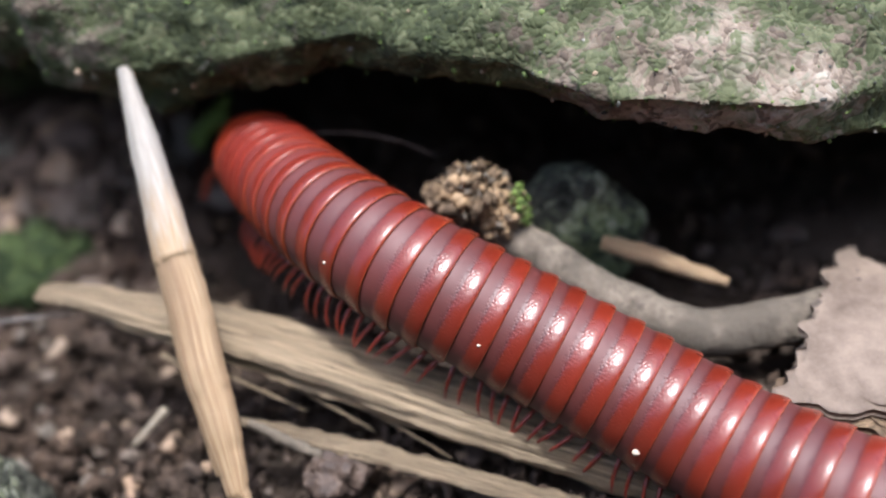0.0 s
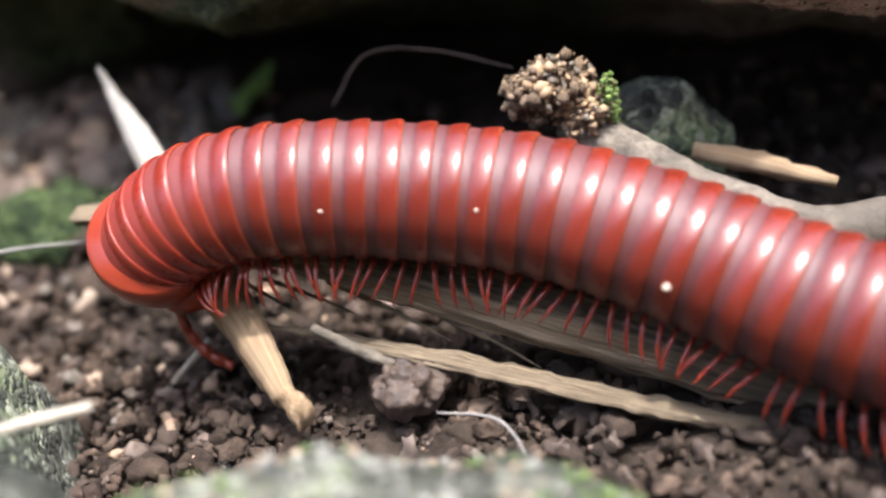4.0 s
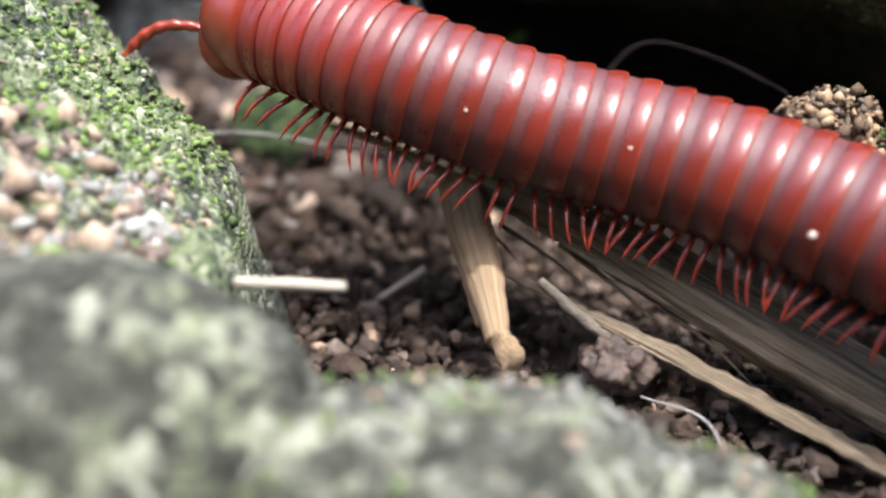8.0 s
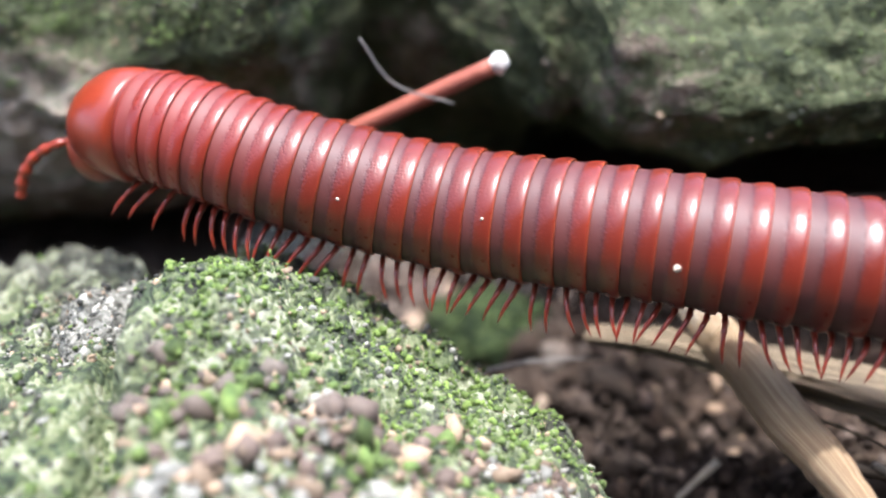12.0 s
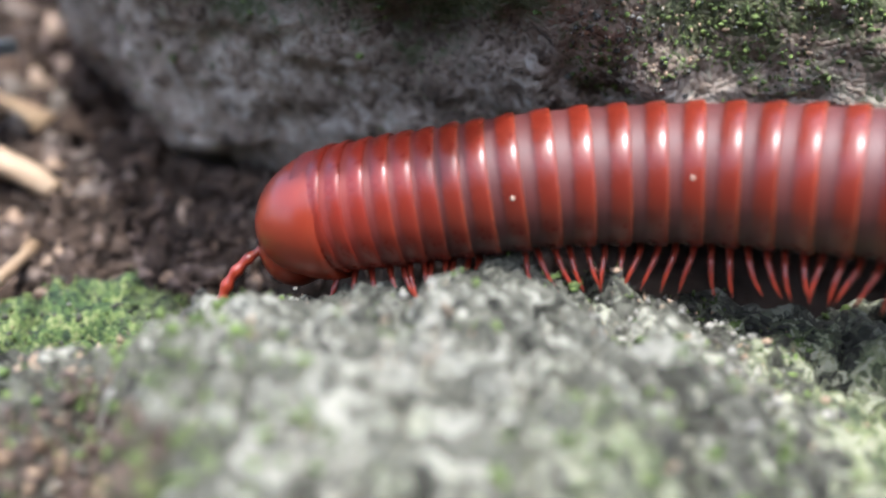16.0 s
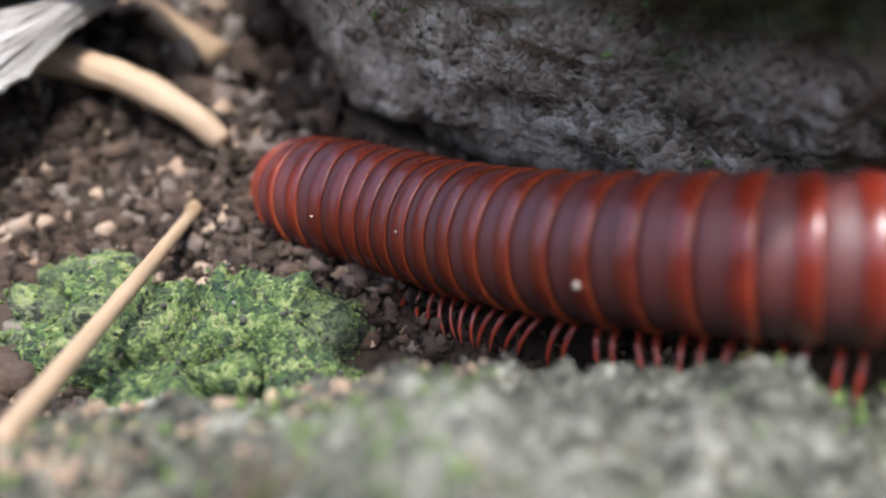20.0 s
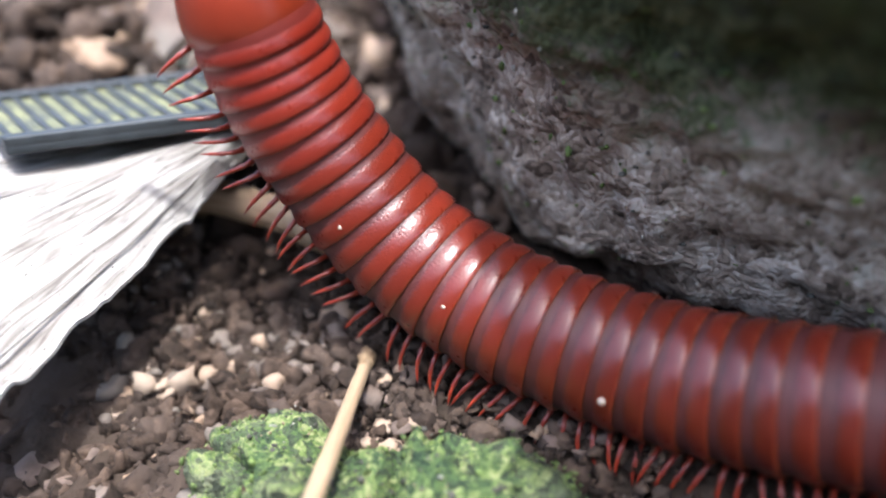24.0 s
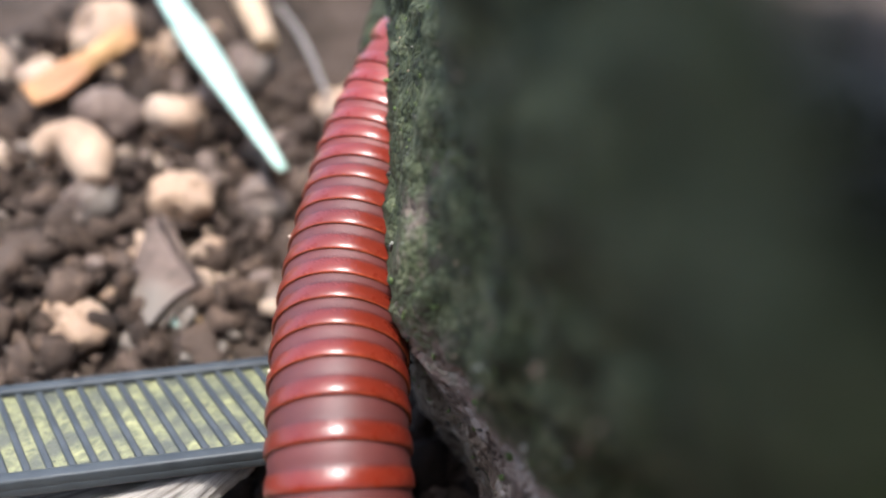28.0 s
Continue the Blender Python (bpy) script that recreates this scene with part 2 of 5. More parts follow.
def simple_material(name, a, b, scale, rough=0.7, bump_mm=0.1, stretch=None, dark=None, spec=0.4, third=None):
    """Two-tone grain; stretch squeezes the grain along one axis of the UVs."""
    mat, n, l, p = material(name)
    nt = mat.node_tree
    if stretch:
        mp = nt.nodes.new("ShaderNodeMapping")
        l.new(coords(nt, "UV"), mp.inputs[0])
        mp.inputs["Scale"].default_value = stretch
        c = mp.outputs[0]
    else:
        c = coords(nt)
    g = noise_at(nt, scale, 6, 0.65, c)
    col = ramp(nt, g, [(0.30, a), (0.70, b)])
    g2 = noise_at(nt, scale * 0.22, 3, 0.55, c)
    if third:
        col = blend(nt, ramp(nt, g2, [(0.45, (0, 0, 0)), (0.62, (1, 1, 1))]), col, third)
    if dark:
        col = blend(nt, ramp(nt, noise_at(nt, scale * 1.7, 2, 0.5, c), [(0.30, (1, 1, 1)), (0.36, (0, 0, 0))]), col, dark)
    l.new(col, p.inputs["Base Color"])
    p.inputs["Roughness"].default_value = rough
    p.inputs["Specular IOR Level"].default_value = spec
    bump(nt, p, g, 0.8, bump_mm * MM)
    return mat


def each_its_own(mat, least, most):
    """Gives every loose piece of a joined heap a tone of its own."""
    nt = mat.node_tree
    p = nt.nodes["Principled BSDF"]
    source = p.inputs["Base Color"].links[0].from_socket
    geo = nt.nodes.new("ShaderNodeNewGeometry")
    mr = node(nt, "ShaderNodeMapRange")
    mr.inputs[3].default_value, mr.inputs[4].default_value = least, most
    nt.links.new(geo.outputs["Random Per Island"], mr.inputs[0])
    hsv = nt.nodes.new("ShaderNodeHueSaturation")
    nt.links.new(mr.outputs[0], hsv.inputs["Value"])
    nt.links.new(source, hsv.inputs["Color"])
    nt.links.new(hsv.outputs[0], p.inputs["Base Color"])
    return mat


def ring_material(name="red_cuticle", dusk=1.0):
    """Glossy cuticle: dusky front half, red rear half, amber hind rim, fine pits; flanks darker by pigment and by
    painted-in shade.
    """
    mat, n, l, p = material(name)
    nt = mat.node_tree
    uv = coords(nt, "UV")
    sep = nt.nodes.new("ShaderNodeSeparateXYZ")
    l.new(uv, sep.inputs[0])
    c = coords(nt)
    wav = nt.nodes.new("ShaderNodeMath")
    wav.operation = "MULTIPLY_ADD"
    l.new(noise_at(nt, 3200, 3, 0.6, c), wav.inputs[0])
    wav.inputs[1].default_value = 0.09
    shift = node(nt, "ShaderNodeMath")
    shift.operation = "SUBTRACT"
    shift.inputs[1].default_value = 0.045
    l.new(sep.outputs[0], shift.inputs[0])
    l.new(shift.outputs[0], wav.inputs[2])
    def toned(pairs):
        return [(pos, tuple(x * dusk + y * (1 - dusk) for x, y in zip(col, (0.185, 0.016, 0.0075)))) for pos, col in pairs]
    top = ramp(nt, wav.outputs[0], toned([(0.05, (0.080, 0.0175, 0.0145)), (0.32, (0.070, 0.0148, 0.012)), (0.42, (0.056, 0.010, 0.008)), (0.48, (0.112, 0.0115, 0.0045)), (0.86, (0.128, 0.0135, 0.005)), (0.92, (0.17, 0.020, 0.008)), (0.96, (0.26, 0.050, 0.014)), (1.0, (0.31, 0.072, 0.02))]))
    # flank colours: dusky pigment, taken darker for the underside's shade
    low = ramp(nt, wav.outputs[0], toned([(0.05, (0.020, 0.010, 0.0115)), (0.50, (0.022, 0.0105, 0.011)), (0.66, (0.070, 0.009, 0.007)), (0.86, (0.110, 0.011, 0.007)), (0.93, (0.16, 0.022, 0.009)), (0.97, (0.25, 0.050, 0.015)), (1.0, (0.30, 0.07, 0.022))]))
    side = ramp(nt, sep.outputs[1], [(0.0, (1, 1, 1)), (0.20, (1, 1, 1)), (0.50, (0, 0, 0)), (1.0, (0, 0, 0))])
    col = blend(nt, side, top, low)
    col = blend(nt, ramp(nt, noise_at(nt, 700, 4, 0.6, c), [(0.35, (0, 0, 0)), (0.8, (1, 1, 1))]), col, blend(nt, 0.22, col, (0.17, 0.02, 0.012)))
    info = nt.nodes.new("ShaderNodeObjectInfo")
    hsv = nt.nodes.new("ShaderNodeHueSaturation")
    mr = node(nt, "ShaderNodeMapRange")
    mr.inputs[3].default_value, mr.inputs[4].default_value = 0.88, 1.12
    l.new(info.outputs["Random"], mr.inputs[0])
    l.new(mr.outputs[0], hsv.inputs["Value"])
    l.new(col, hsv.inputs["Color"])
    l.new(hsv.outputs[0], p.inputs["Base Color"])
    # the sunk front is satin, the swollen rear polished
    rg = blend(nt, ramp(nt, wav.outputs[0], [(0.34, (0, 0, 0)), (0.50, (1, 1, 1))]), (0.57, 0.57, 0.57), ramp(nt, noise_at(nt, 900, 3, 0.6, c), [(0.3, (0.25, 0.25, 0.25)), (0.7, (0.33, 0.33, 0.33))]))
    l.new(rg, p.inputs["Roughness"])
    p.inputs["Specular IOR Level"].default_value = 0.55
    # a row of pits where the two halves meet, thinning out over the red
    pits = ramp(nt, noise_at(nt, 5200, coord=c, kind="ShaderNodeTexVoronoi"), [(0.0, (0, 0, 0)), (0.55, (1, 1, 1))])
    row = ramp(nt, wav.outputs[0], [(0.26, (0, 0, 0)), (0.40, (1, 1, 1)), (0.52, (0.75, 0.75, 0.75)), (0.80, (0.15, 0.15, 0.15))])
    bump(nt, p, blend(nt, row, (0.7, 0.7, 0.7), pits), 0.42, 0.00006)
    return mat


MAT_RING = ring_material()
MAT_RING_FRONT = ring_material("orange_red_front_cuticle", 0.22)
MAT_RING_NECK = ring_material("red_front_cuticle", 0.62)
MAT_HEAD = simple_material("orange_red_cuticle", (0.185, 0.021, 0.008), (0.225, 0.028, 0.009), 500, 0.30, 0.02, spec=0.6)
MAT_LEG = simple_material("translucent_red_leg", (0.14, 0.015, 0.008), (0.24, 0.030, 0.012), 900, 0.28, 0.02, spec=0.5)
MAT_EYE = simple_material("black_eye", (0.010, 0.008, 0.008), (0.03, 0.02, 0.02), 900, 0.3, 0.02)
MAT_SPECK = simple_material("pale_grain", (0.42, 0.33, 0.25), (0.60, 0.52, 0.42), 1500, 0.8, 0.03)
CRUST = [(0.012, 0.012, 0.0085), (0.038, 0.038, 0.028), (0.059, 0.059, 0.045), (0.082, 0.082, 0.063), (0.113, 0.112, 0.087), (0.23, 0.227, 0.187)]
SHADY = [(0.075, 0.056, 0.041), (0.175, 0.135, 0.102), (0.255, 0.205, 0.160), (0.335, 0.278, 0.222), (0.47, 0.415, 0.35)]
MOSSES = [(0.022, 0.032, 0.020), (0.052, 0.070, 0.036), (0.098, 0.120, 0.056), (0.17, 0.188, 0.098), (0.27, 0.275, 0.20)]
# algae of the back stone; its darkness also stands in for blocked sky light
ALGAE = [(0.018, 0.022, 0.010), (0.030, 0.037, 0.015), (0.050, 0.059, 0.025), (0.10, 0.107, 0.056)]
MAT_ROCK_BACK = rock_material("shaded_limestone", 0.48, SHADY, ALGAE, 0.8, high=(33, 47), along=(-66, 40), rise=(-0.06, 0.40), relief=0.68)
MAT_ROCK_FRONT = rock_material("mossy_front_rock", 0.45, CRUST, MOSSES, 0.85, along=(-44, 0), rise=(-0.12, 0.06), contrast=1.35)
MAT_ROCK_NEAR = rock_material("mossy_near_stone", 0.50, [(0.54 * r, 0.54 * g, 0.50 * b) for r, g, b in CRUST], MOSSES, 0.6, contrast=1.6)
MAT_MOSS = rock_material("green_moss", 0.78, [(0.022, 0.027, 0.016), (0.065, 0.074, 0.044), (0.13, 0.135, 0.09), (0.27, 0.27, 0.21)], [(0.011, 0.022, 0.012), (0.026, 0.046, 0.020), (0.050, 0.084, 0.028), (0.10, 0.14, 0.04), (0.18, 0.20, 0.085)], 1.5)
# moss copy for the cushion, with the hollow's shade mixed into its colours
MAT_SHADED_MOSS = rock_material("shade_toned_moss", 0.9, [(0.02, 0.024, 0.014), (0.06, 0.066, 0.04)], [(0.006, 0.010, 0.004), (0.015, 0.026, 0.008), (0.032, 0.050, 0.014), (0.06, 0.08, 0.028)], 1.5)
MAT_GREY_STONE = rock_material("grey_lichen_stone", 0.16, [(0.040, 0.038, 0.031), (0.10, 0.097, 0.080), (0.165, 0.16, 0.135), (0.23, 0.222, 0.19), (0.38, 0.37, 0.32)], MOSSES, 1.4)
MAT_SOIL = simple_material("dark_crumbly_soil", (0.009, 0.0065, 0.0045), (0.050, 0.036, 0.026), 520, 0.95, 0.7, third=(0.05, 0.036, 0.027), spec=0.2)
MAT_CRUMB = each_its_own(simple_material("soil_crumb", (0.014, 0.0095, 0.007), (0.082, 0.056, 0.040), 900, 0.95, 0.55, third=(0.044, 0.032, 0.025), spec=0.2), 0.45, 1.75)
MAT_PEBBLE = simple_material("tan_pebble", (0.17, 0.11, 0.07), (0.36, 0.25, 0.165), 260, 0.7, 0.25, third=(0.30, 0.23, 0.17))
MAT_GREYPEB = simple_material("grey_brown_pebble", (0.05, 0.034, 0.026), (0.17, 0.122, 0.096), 300, 0.8, 0.3, third=(0.13, 0.11, 0.09))
MAT_ROTTEN = each_its_own(simple_material("crumbling_wood", (0.05, 0.035, 0.022), (0.25, 0.175, 0.11), 900, 0.95, 0.5, third=(0.13, 0.09, 0.06), spec=0.2), 0.55, 1.5)
MAT_WOOD = simple_material("split_weathered_wood", (0.050, 0.034, 0.020), (0.38, 0.29, 0.185), 3.4, 0.85, 0.7, stretch=(2.2, 13, 1), dark=(0.022, 0.016, 0.011))
MAT_BARK = simple_material("grey_bark", (0.040, 0.032, 0.024), (0.25, 0.205, 0.155), 750, 0.9, 0.5, third=(0.085, 0.070, 0.052))
MAT_REED = simple_material("dry_tan_reed", (0.20, 0.125, 0.065), (0.46, 0.33, 0.19), 4.0, 0.55, 0.2, stretch=(0.7, 22, 1), third=(0.24, 0.15, 0.08))


def reed_tip_material():
    """Tan fibre that bleaches to silver towards the tip."""
    mat = simple_material("bleaching_reed", (0.20, 0.125, 0.065), (0.46, 0.33, 0.19), 4.0, 0.5, 0.15, stretch=(0.7, 20, 1))
    nt = mat.node_tree
    uv = coords(nt, "UV")
    sep = nt.nodes.new("ShaderNodeSeparateXYZ")
    nt.links.new(uv, sep.inputs[0])
    mp = nt.nodes.new("ShaderNodeMapping")
    mp.inputs["Scale"].default_value = (2, 14, 1)
    nt.links.new(uv, mp.inputs[0])
    streak = noise_at(nt, 3.0, 4, 0.6, mp.outputs[0])
    add = nt.nodes.new("ShaderNodeMath")
    nt.links.new(sep.outputs[0], add.inputs[0])
    nt.links.new(streak, add.inputs[1])
    p = nt.nodes["Principled BSDF"]
    old = p.inputs["Base Color"].links[0].from_socket
    nt.links.new(blend(nt, ramp(nt, add.outputs[0], [(0.50, (0, 0, 0)), (0.85, (1, 1, 1))]), old, ramp(nt, streak, [(0.3, (0.20, 0.175, 0.145)), (0.7, (0.42, 0.385, 0.335))])), p.inputs["Base Color"])
    return mat


MAT_SILVER = reed_tip_material()
MAT_STRAW = simple_material("pale_straw", (0.26, 0.175, 0.10), (0.45, 0.33, 0.215), 5.0, 0.5, 0.1, stretch=(1, 9, 1))
MAT_WHITE_STRAW = simple_material("bleached_straw", (0.30, 0.25, 0.18), (0.52, 0.46, 0.36), 6.0, 0.6, 0.1, stretch=(1, 9, 1))


def leaf_material():
    """Bleached dead leaf: creases that run with the blade, black mould specks, browner along the edges."""
    mat, n, l, p = material("bleached_dead_leaf")
    nt = mat.node_tree
    uv = coords(nt, "UV")

    def stretched(sx, sy):
        mp = nt.nodes.new("ShaderNodeMapping")
        mp.inputs["Scale"].default_value = (sx, sy, 1)
        l.new(uv, mp.inputs[0])
        return mp.outputs[0]
    body = ramp(nt, noise_at(nt, 2.5, 5, 0.6, stretched(2.5, 5)), [(0.30, (0.15, 0.132, 0.114)), (0.5, (0.255, 0.238, 0.213)), (0.7, (0.335, 0.32, 0.297))])
    fold = noise_at(nt, 1.0, 3, 0.55, stretched(0.9, 8))
    lines = ramp(nt, fold, [(0.46, (0, 0, 0)), (0.485, (1, 1, 1)), (0.51, (0, 0, 0)), (0.58, (0, 0, 0)), (0.595, (0.7, 0.7, 0.7)), (0.61, (0, 0, 0))])
    col = blend(nt, lines, body, blend(nt, 0.72, body, (0.065, 0.05, 0.038)))
    specks = ramp(nt, noise_at(nt, 70, 2, 0.5, stretched(1, 1.1)), [(0.68, (0, 0, 0)), (0.72, (1, 1, 1))])
    col = blend(nt, specks, col, (0.03, 0.025, 0.022))
    l.new(col, p.inputs["Base Color"])
    p.inputs["Roughness"].default_value = 0.72
    p.inputs["Specular IOR Level"].default_value = 0.3
    bump(nt, p, blend(nt, 0.5, fold, noise_at(nt, 14, 5, 0.65, stretched(1, 2.4))), 0.7, 0.0004)
    return mat


MAT_LEAF = leaf_material()
MAT_PLASTIC = simple_material("black_plastic", (0.018, 0.022, 0.024), (0.045, 0.052, 0.055), 350, 0.5, 0.06)
MAT_ALGAE = simple_material("algae_on_plastic", (0.05, 0.055, 0.035), (0.26, 0.26, 0.125), 1700, 0.45, 0.2, dark=(0.04, 0.045, 0.03), third=(0.07, 0.075, 0.055))
MAT_BLADE = simple_material("pale_green_blade", (0.20, 0.33, 0.27), (0.42, 0.56, 0.48), 4.0, 0.5, 0.1, stretch=(1, 14, 1))
MAT_RED_STALK = simple_material("red_brown_stalk", (0.22, 0.055, 0.035), (0.36, 0.11, 0.065), 5.0, 0.5, 0.1, stretch=(1, 8, 1))
MAT_PITH = simple_material("white_pith", (0.62, 0.56, 0.48), (0.82, 0.78, 0.70), 900, 0.8, 0.1)
MAT_POD = simple_material("dark_seed_pod", (0.030, 0.020, 0.016), (0.11, 0.075, 0.055), 900, 0.6, 0.4)
MAT_HAIR = simple_material("grey_fibre", (0.10, 0.09, 0.085), (0.24, 0.22, 0.20), 300, 0.6, 0.02)
MAT_OCHRE = simple_material("ochre_leaf", (0.20, 0.10, 0.035), (0.38, 0.22, 0.08), 500, 0.6, 0.1, third=(0.26, 0.12, 0.05))
MAT_BROWN_LEAF = simple_material("brown_leaf", (0.075, 0.053, 0.038), (0.21, 0.16, 0.122), 330, 0.8, 0.25, dark=(0.06, 0.045, 0.035))


# ---- ground ----
def ground_height(x, y):
    """Height of the soil: a pit under the right half, a bank rising away on the left."""
    left = 19.3 + np.where(y > 57, 0.30 * np.minimum(y - 57, 75), 0.15 * np.maximum(y - 57, -60)) + 0.38 * np.clip(-80 - x, 0, 45) * smooth01(50, 66, y)
    right = 0.5 + 0.03 * (y - 45) + 0.05 * np.maximum(x - 60, 0).clip(0, 60) + 0.30 * np.clip(y - 52, 0, 45)
    k = smooth01(-56, 4, x)
    z = left * (1 - k) + right * k
    far = smooth01(170, 420, np.hypot(x, y - 50))
    return z * (1 - far) + 8 * far


def build_ground():
    def axis(a, b, step, reach):
        mid = np.arange(a, b, step)
        grow = np.cumsum(step * 1.25 ** np.arange(1, 60))
        grow = np.r_[grow[grow < reach], reach]
        return np.r_[a - grow[::-1], mid, b + grow]
    xs, ys = axis(-125, 100, 0.7, 60000), axis(15, 115, 0.7, 60000)
    x, y = (a.ravel() for a in np.meshgrid(xs, ys, indexing="ij"))
    z = ground_height(x, y)
    p = np.stack([x, y, z], -1)
    near = 1 - smooth01(90, 400, np.hypot(x + 10, y - 60))
    z = z + near * (fbm(p, 9, 4, 3) * 1.3 + lumps(p, 2.6, 5) * 0.9 + fbm(p, 1.6, 2, 8) * 0.35)
    me = mesh_mm("ground", np.stack([x, y, z], -1), grid_faces(len(xs), len(ys)), MAT_SOIL)
    return tagged(new("ground", me), "dark crumbly garden soil with grit and rotted bits", "ground", kind="structure")


build_ground()


def build_sky_block():
    """An unseen slab, added behind the viewer to keep low sky light off."""
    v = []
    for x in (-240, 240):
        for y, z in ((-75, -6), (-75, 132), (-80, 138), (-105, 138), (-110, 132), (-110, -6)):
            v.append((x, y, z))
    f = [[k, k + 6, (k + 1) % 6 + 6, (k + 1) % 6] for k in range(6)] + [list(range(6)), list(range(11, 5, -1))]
    me = mesh_mm("sky_block", v, f, MAT_GREY_STONE, smooth=False)
    return tagged(new("sky_block", me), "unseen slab added behind the viewer to block low sky light", "wall", kind="structure")


build_sky_block()


# ---- rocks ----
def build_back_rock():
    """The big stone behind: its face stands over the track, with a hollow under its right half."""
    keys = [
        (-90, [(118, 30), (110, 36), (106, 44), (106, 52), (111, 58), (122, 62), (160, 60)]),
        (-82, [(105, 26), (95, 34), (91.5, 42), (93, 54), (98, 63), (110, 74), (160, 76)]),
        (-74, [(100, 22), (86, 30), (81, 37), (79.5, 46), (84, 60), (92, 80), (160, 92)]),
        (-64, [(95, 19), (77, 25), (73.5, 31), (71, 40), (66.5, 53), (70, 78), (160, 100)]),
        (-50, [(90, 17), (71.5, 25), (69, 32), (65.5, 42), (53, 57), (51, 84), (160, 104)]),
        (-32, [(90, 16), (70, 24), (66, 30), (62.5, 38), (51.5, 54), (51, 82), (160, 102)]),
        (-22, [(91, 15), (71, 22), (66, 27), (63, 32), (67, 46), (77, 61), (160, 92)]),
        (-8, [(92, 14), (72, 22), (65.5, 27), (62, 32), (67.5, 44), (80, 56), (160, 78)]),
        (8, [(92, 12), (80, 20), (67, 30), (58.5, 36), (62, 46), (75, 57), (160, 78)]),
        (13, [(96, 6), (90, 14), (84, 26), (78, 37), (79, 46), (92, 57), (160, 76)]),
        (21, [(96, 5), (90, 13), (82, 24), (68, 32), (69, 41), (85, 54), (160, 76)]),
        (28, [(98, 5), (90, 13), (78, 22), (62, 27), (61, 37), (78, 51), (160, 75)]),
        (33, [(120, 6), (104, 13), (82, 20), (60, 24.5), (58, 35), (73, 49), (160, 73)]),
        (40, [(115, 4), (98, 13), (78, 18), (58, 21.5), (57, 32.5), (75, 47), (160, 74)]),
        (55, [(110, 2), (96, 11), (76, 18), (54, 24), (54, 32), (70, 42), (160, 66)]),
        (63, [(108, 1), (95, 9), (75, 17), (50, 24), (51, 31), (68, 39), (160, 62)]),
        (70, [(105, 0), (94, 6), (70, 16), (44, 22), (46, 29), (66, 37), (160, 58)]),
        (81, [(103, -2), (92, 3), (68, 14), (42, 19.5), (43, 26), (62, 34), (160, 54)]),
        (100, [(100, -4), (90, 0), (70, 10), (46, 15), (47, 22), (62, 29), (160, 48)]),
        (135, [(100, -6), (88, 0), (70, 4), (49, 0), (52, 8), (74, 17), (160, 42)]),
    ]
    kx = np.array([k[0] for k in keys], float)
    prof = np.array([spline(np.array([(0, a, b) for a, b in k[1]]), 40)[:, 1:] for k in keys])
    xs = np.arange(-90, 135, 0.55)
    v = np.r_[np.linspace(0, 0.12, 16, endpoint=False), np.linspace(0.12, 0.62, 190, endpoint=False), np.linspace(0.62, 1, 40)]
    sec = np.stack([np.stack([np.interp(xs, kx, prof[:, j, a]) for j in range(40)], -1) for a in (0, 1)], -1)
    grid = np.stack([np.stack([np.interp(v, np.linspace(0, 1, 40), sec[i, :, a]) for a in (0, 1)], -1) for i in range(len(xs))])
    p = np.concatenate([np.broadcast_to(xs[:, None, None], grid.shape[:2] + (1,)), grid], -1)
    du, dv = np.gradient(p, axis=0), np.gradient(p, axis=1)
    nrm = np.cross(dv, du)
    nrm /= np.linalg.norm(nrm, axis=-1)[..., None] + 1e-9
    q = p.reshape(-1, 3)
    off = fbm(q, 16, 3, 11) * 1.5 + fbm(q, 5.5, 4, 12) * 0.8 + np.maximum(fbm(q, 2.2, 3, 13), 0) * 0.7 - lumps(q, 3.4, 14) ** 6 * 0.5
    q = q + nrm.reshape(-1, 3) * off[:, None]
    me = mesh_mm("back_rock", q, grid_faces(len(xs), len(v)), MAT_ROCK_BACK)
    return tagged(new("back_rock", me), "large grey stone with dark green algae and pale lichen, hollow underneath", "rock")


def front_height(x, y):
    """Top of the low mossy rock before the track."""
    z = 21.5 + 0 * x
    z = z + 8.9 * np.exp(-((x + 42.5) / 15.5) ** 2 - ((y - 36.5) / 14.0) ** 2)
    z = z + 5.6 * np.exp(-((x + 62.5) / 9.5) ** 2 - ((y - 36.5) / 9.0) ** 2)
    z = z + 4.0 * np.exp(-((x + 27) / 9) ** 2 - ((y - 42) / 8) ** 2)
    z = z + 4.5 * np.exp(-((x - 5) / 7.5) ** 2 - ((y - 39) / 7) ** 2)
    z = z - 1.5 * np.exp(-((x + 4) / 2.5) ** 2 - ((y - 40) / 7) ** 2)
    z = z + 3.4 * np.exp(-((x + 33) / 10) ** 2 - ((y - 52) / 5.5) ** 2)
    z = z - 0.46 * np.maximum(x - 8, 0) - 0.12 * np.maximum(-x - 50, 0) ** 1.1
    z = z - 0.22 * np.maximum(30 - y, 0)
    return z


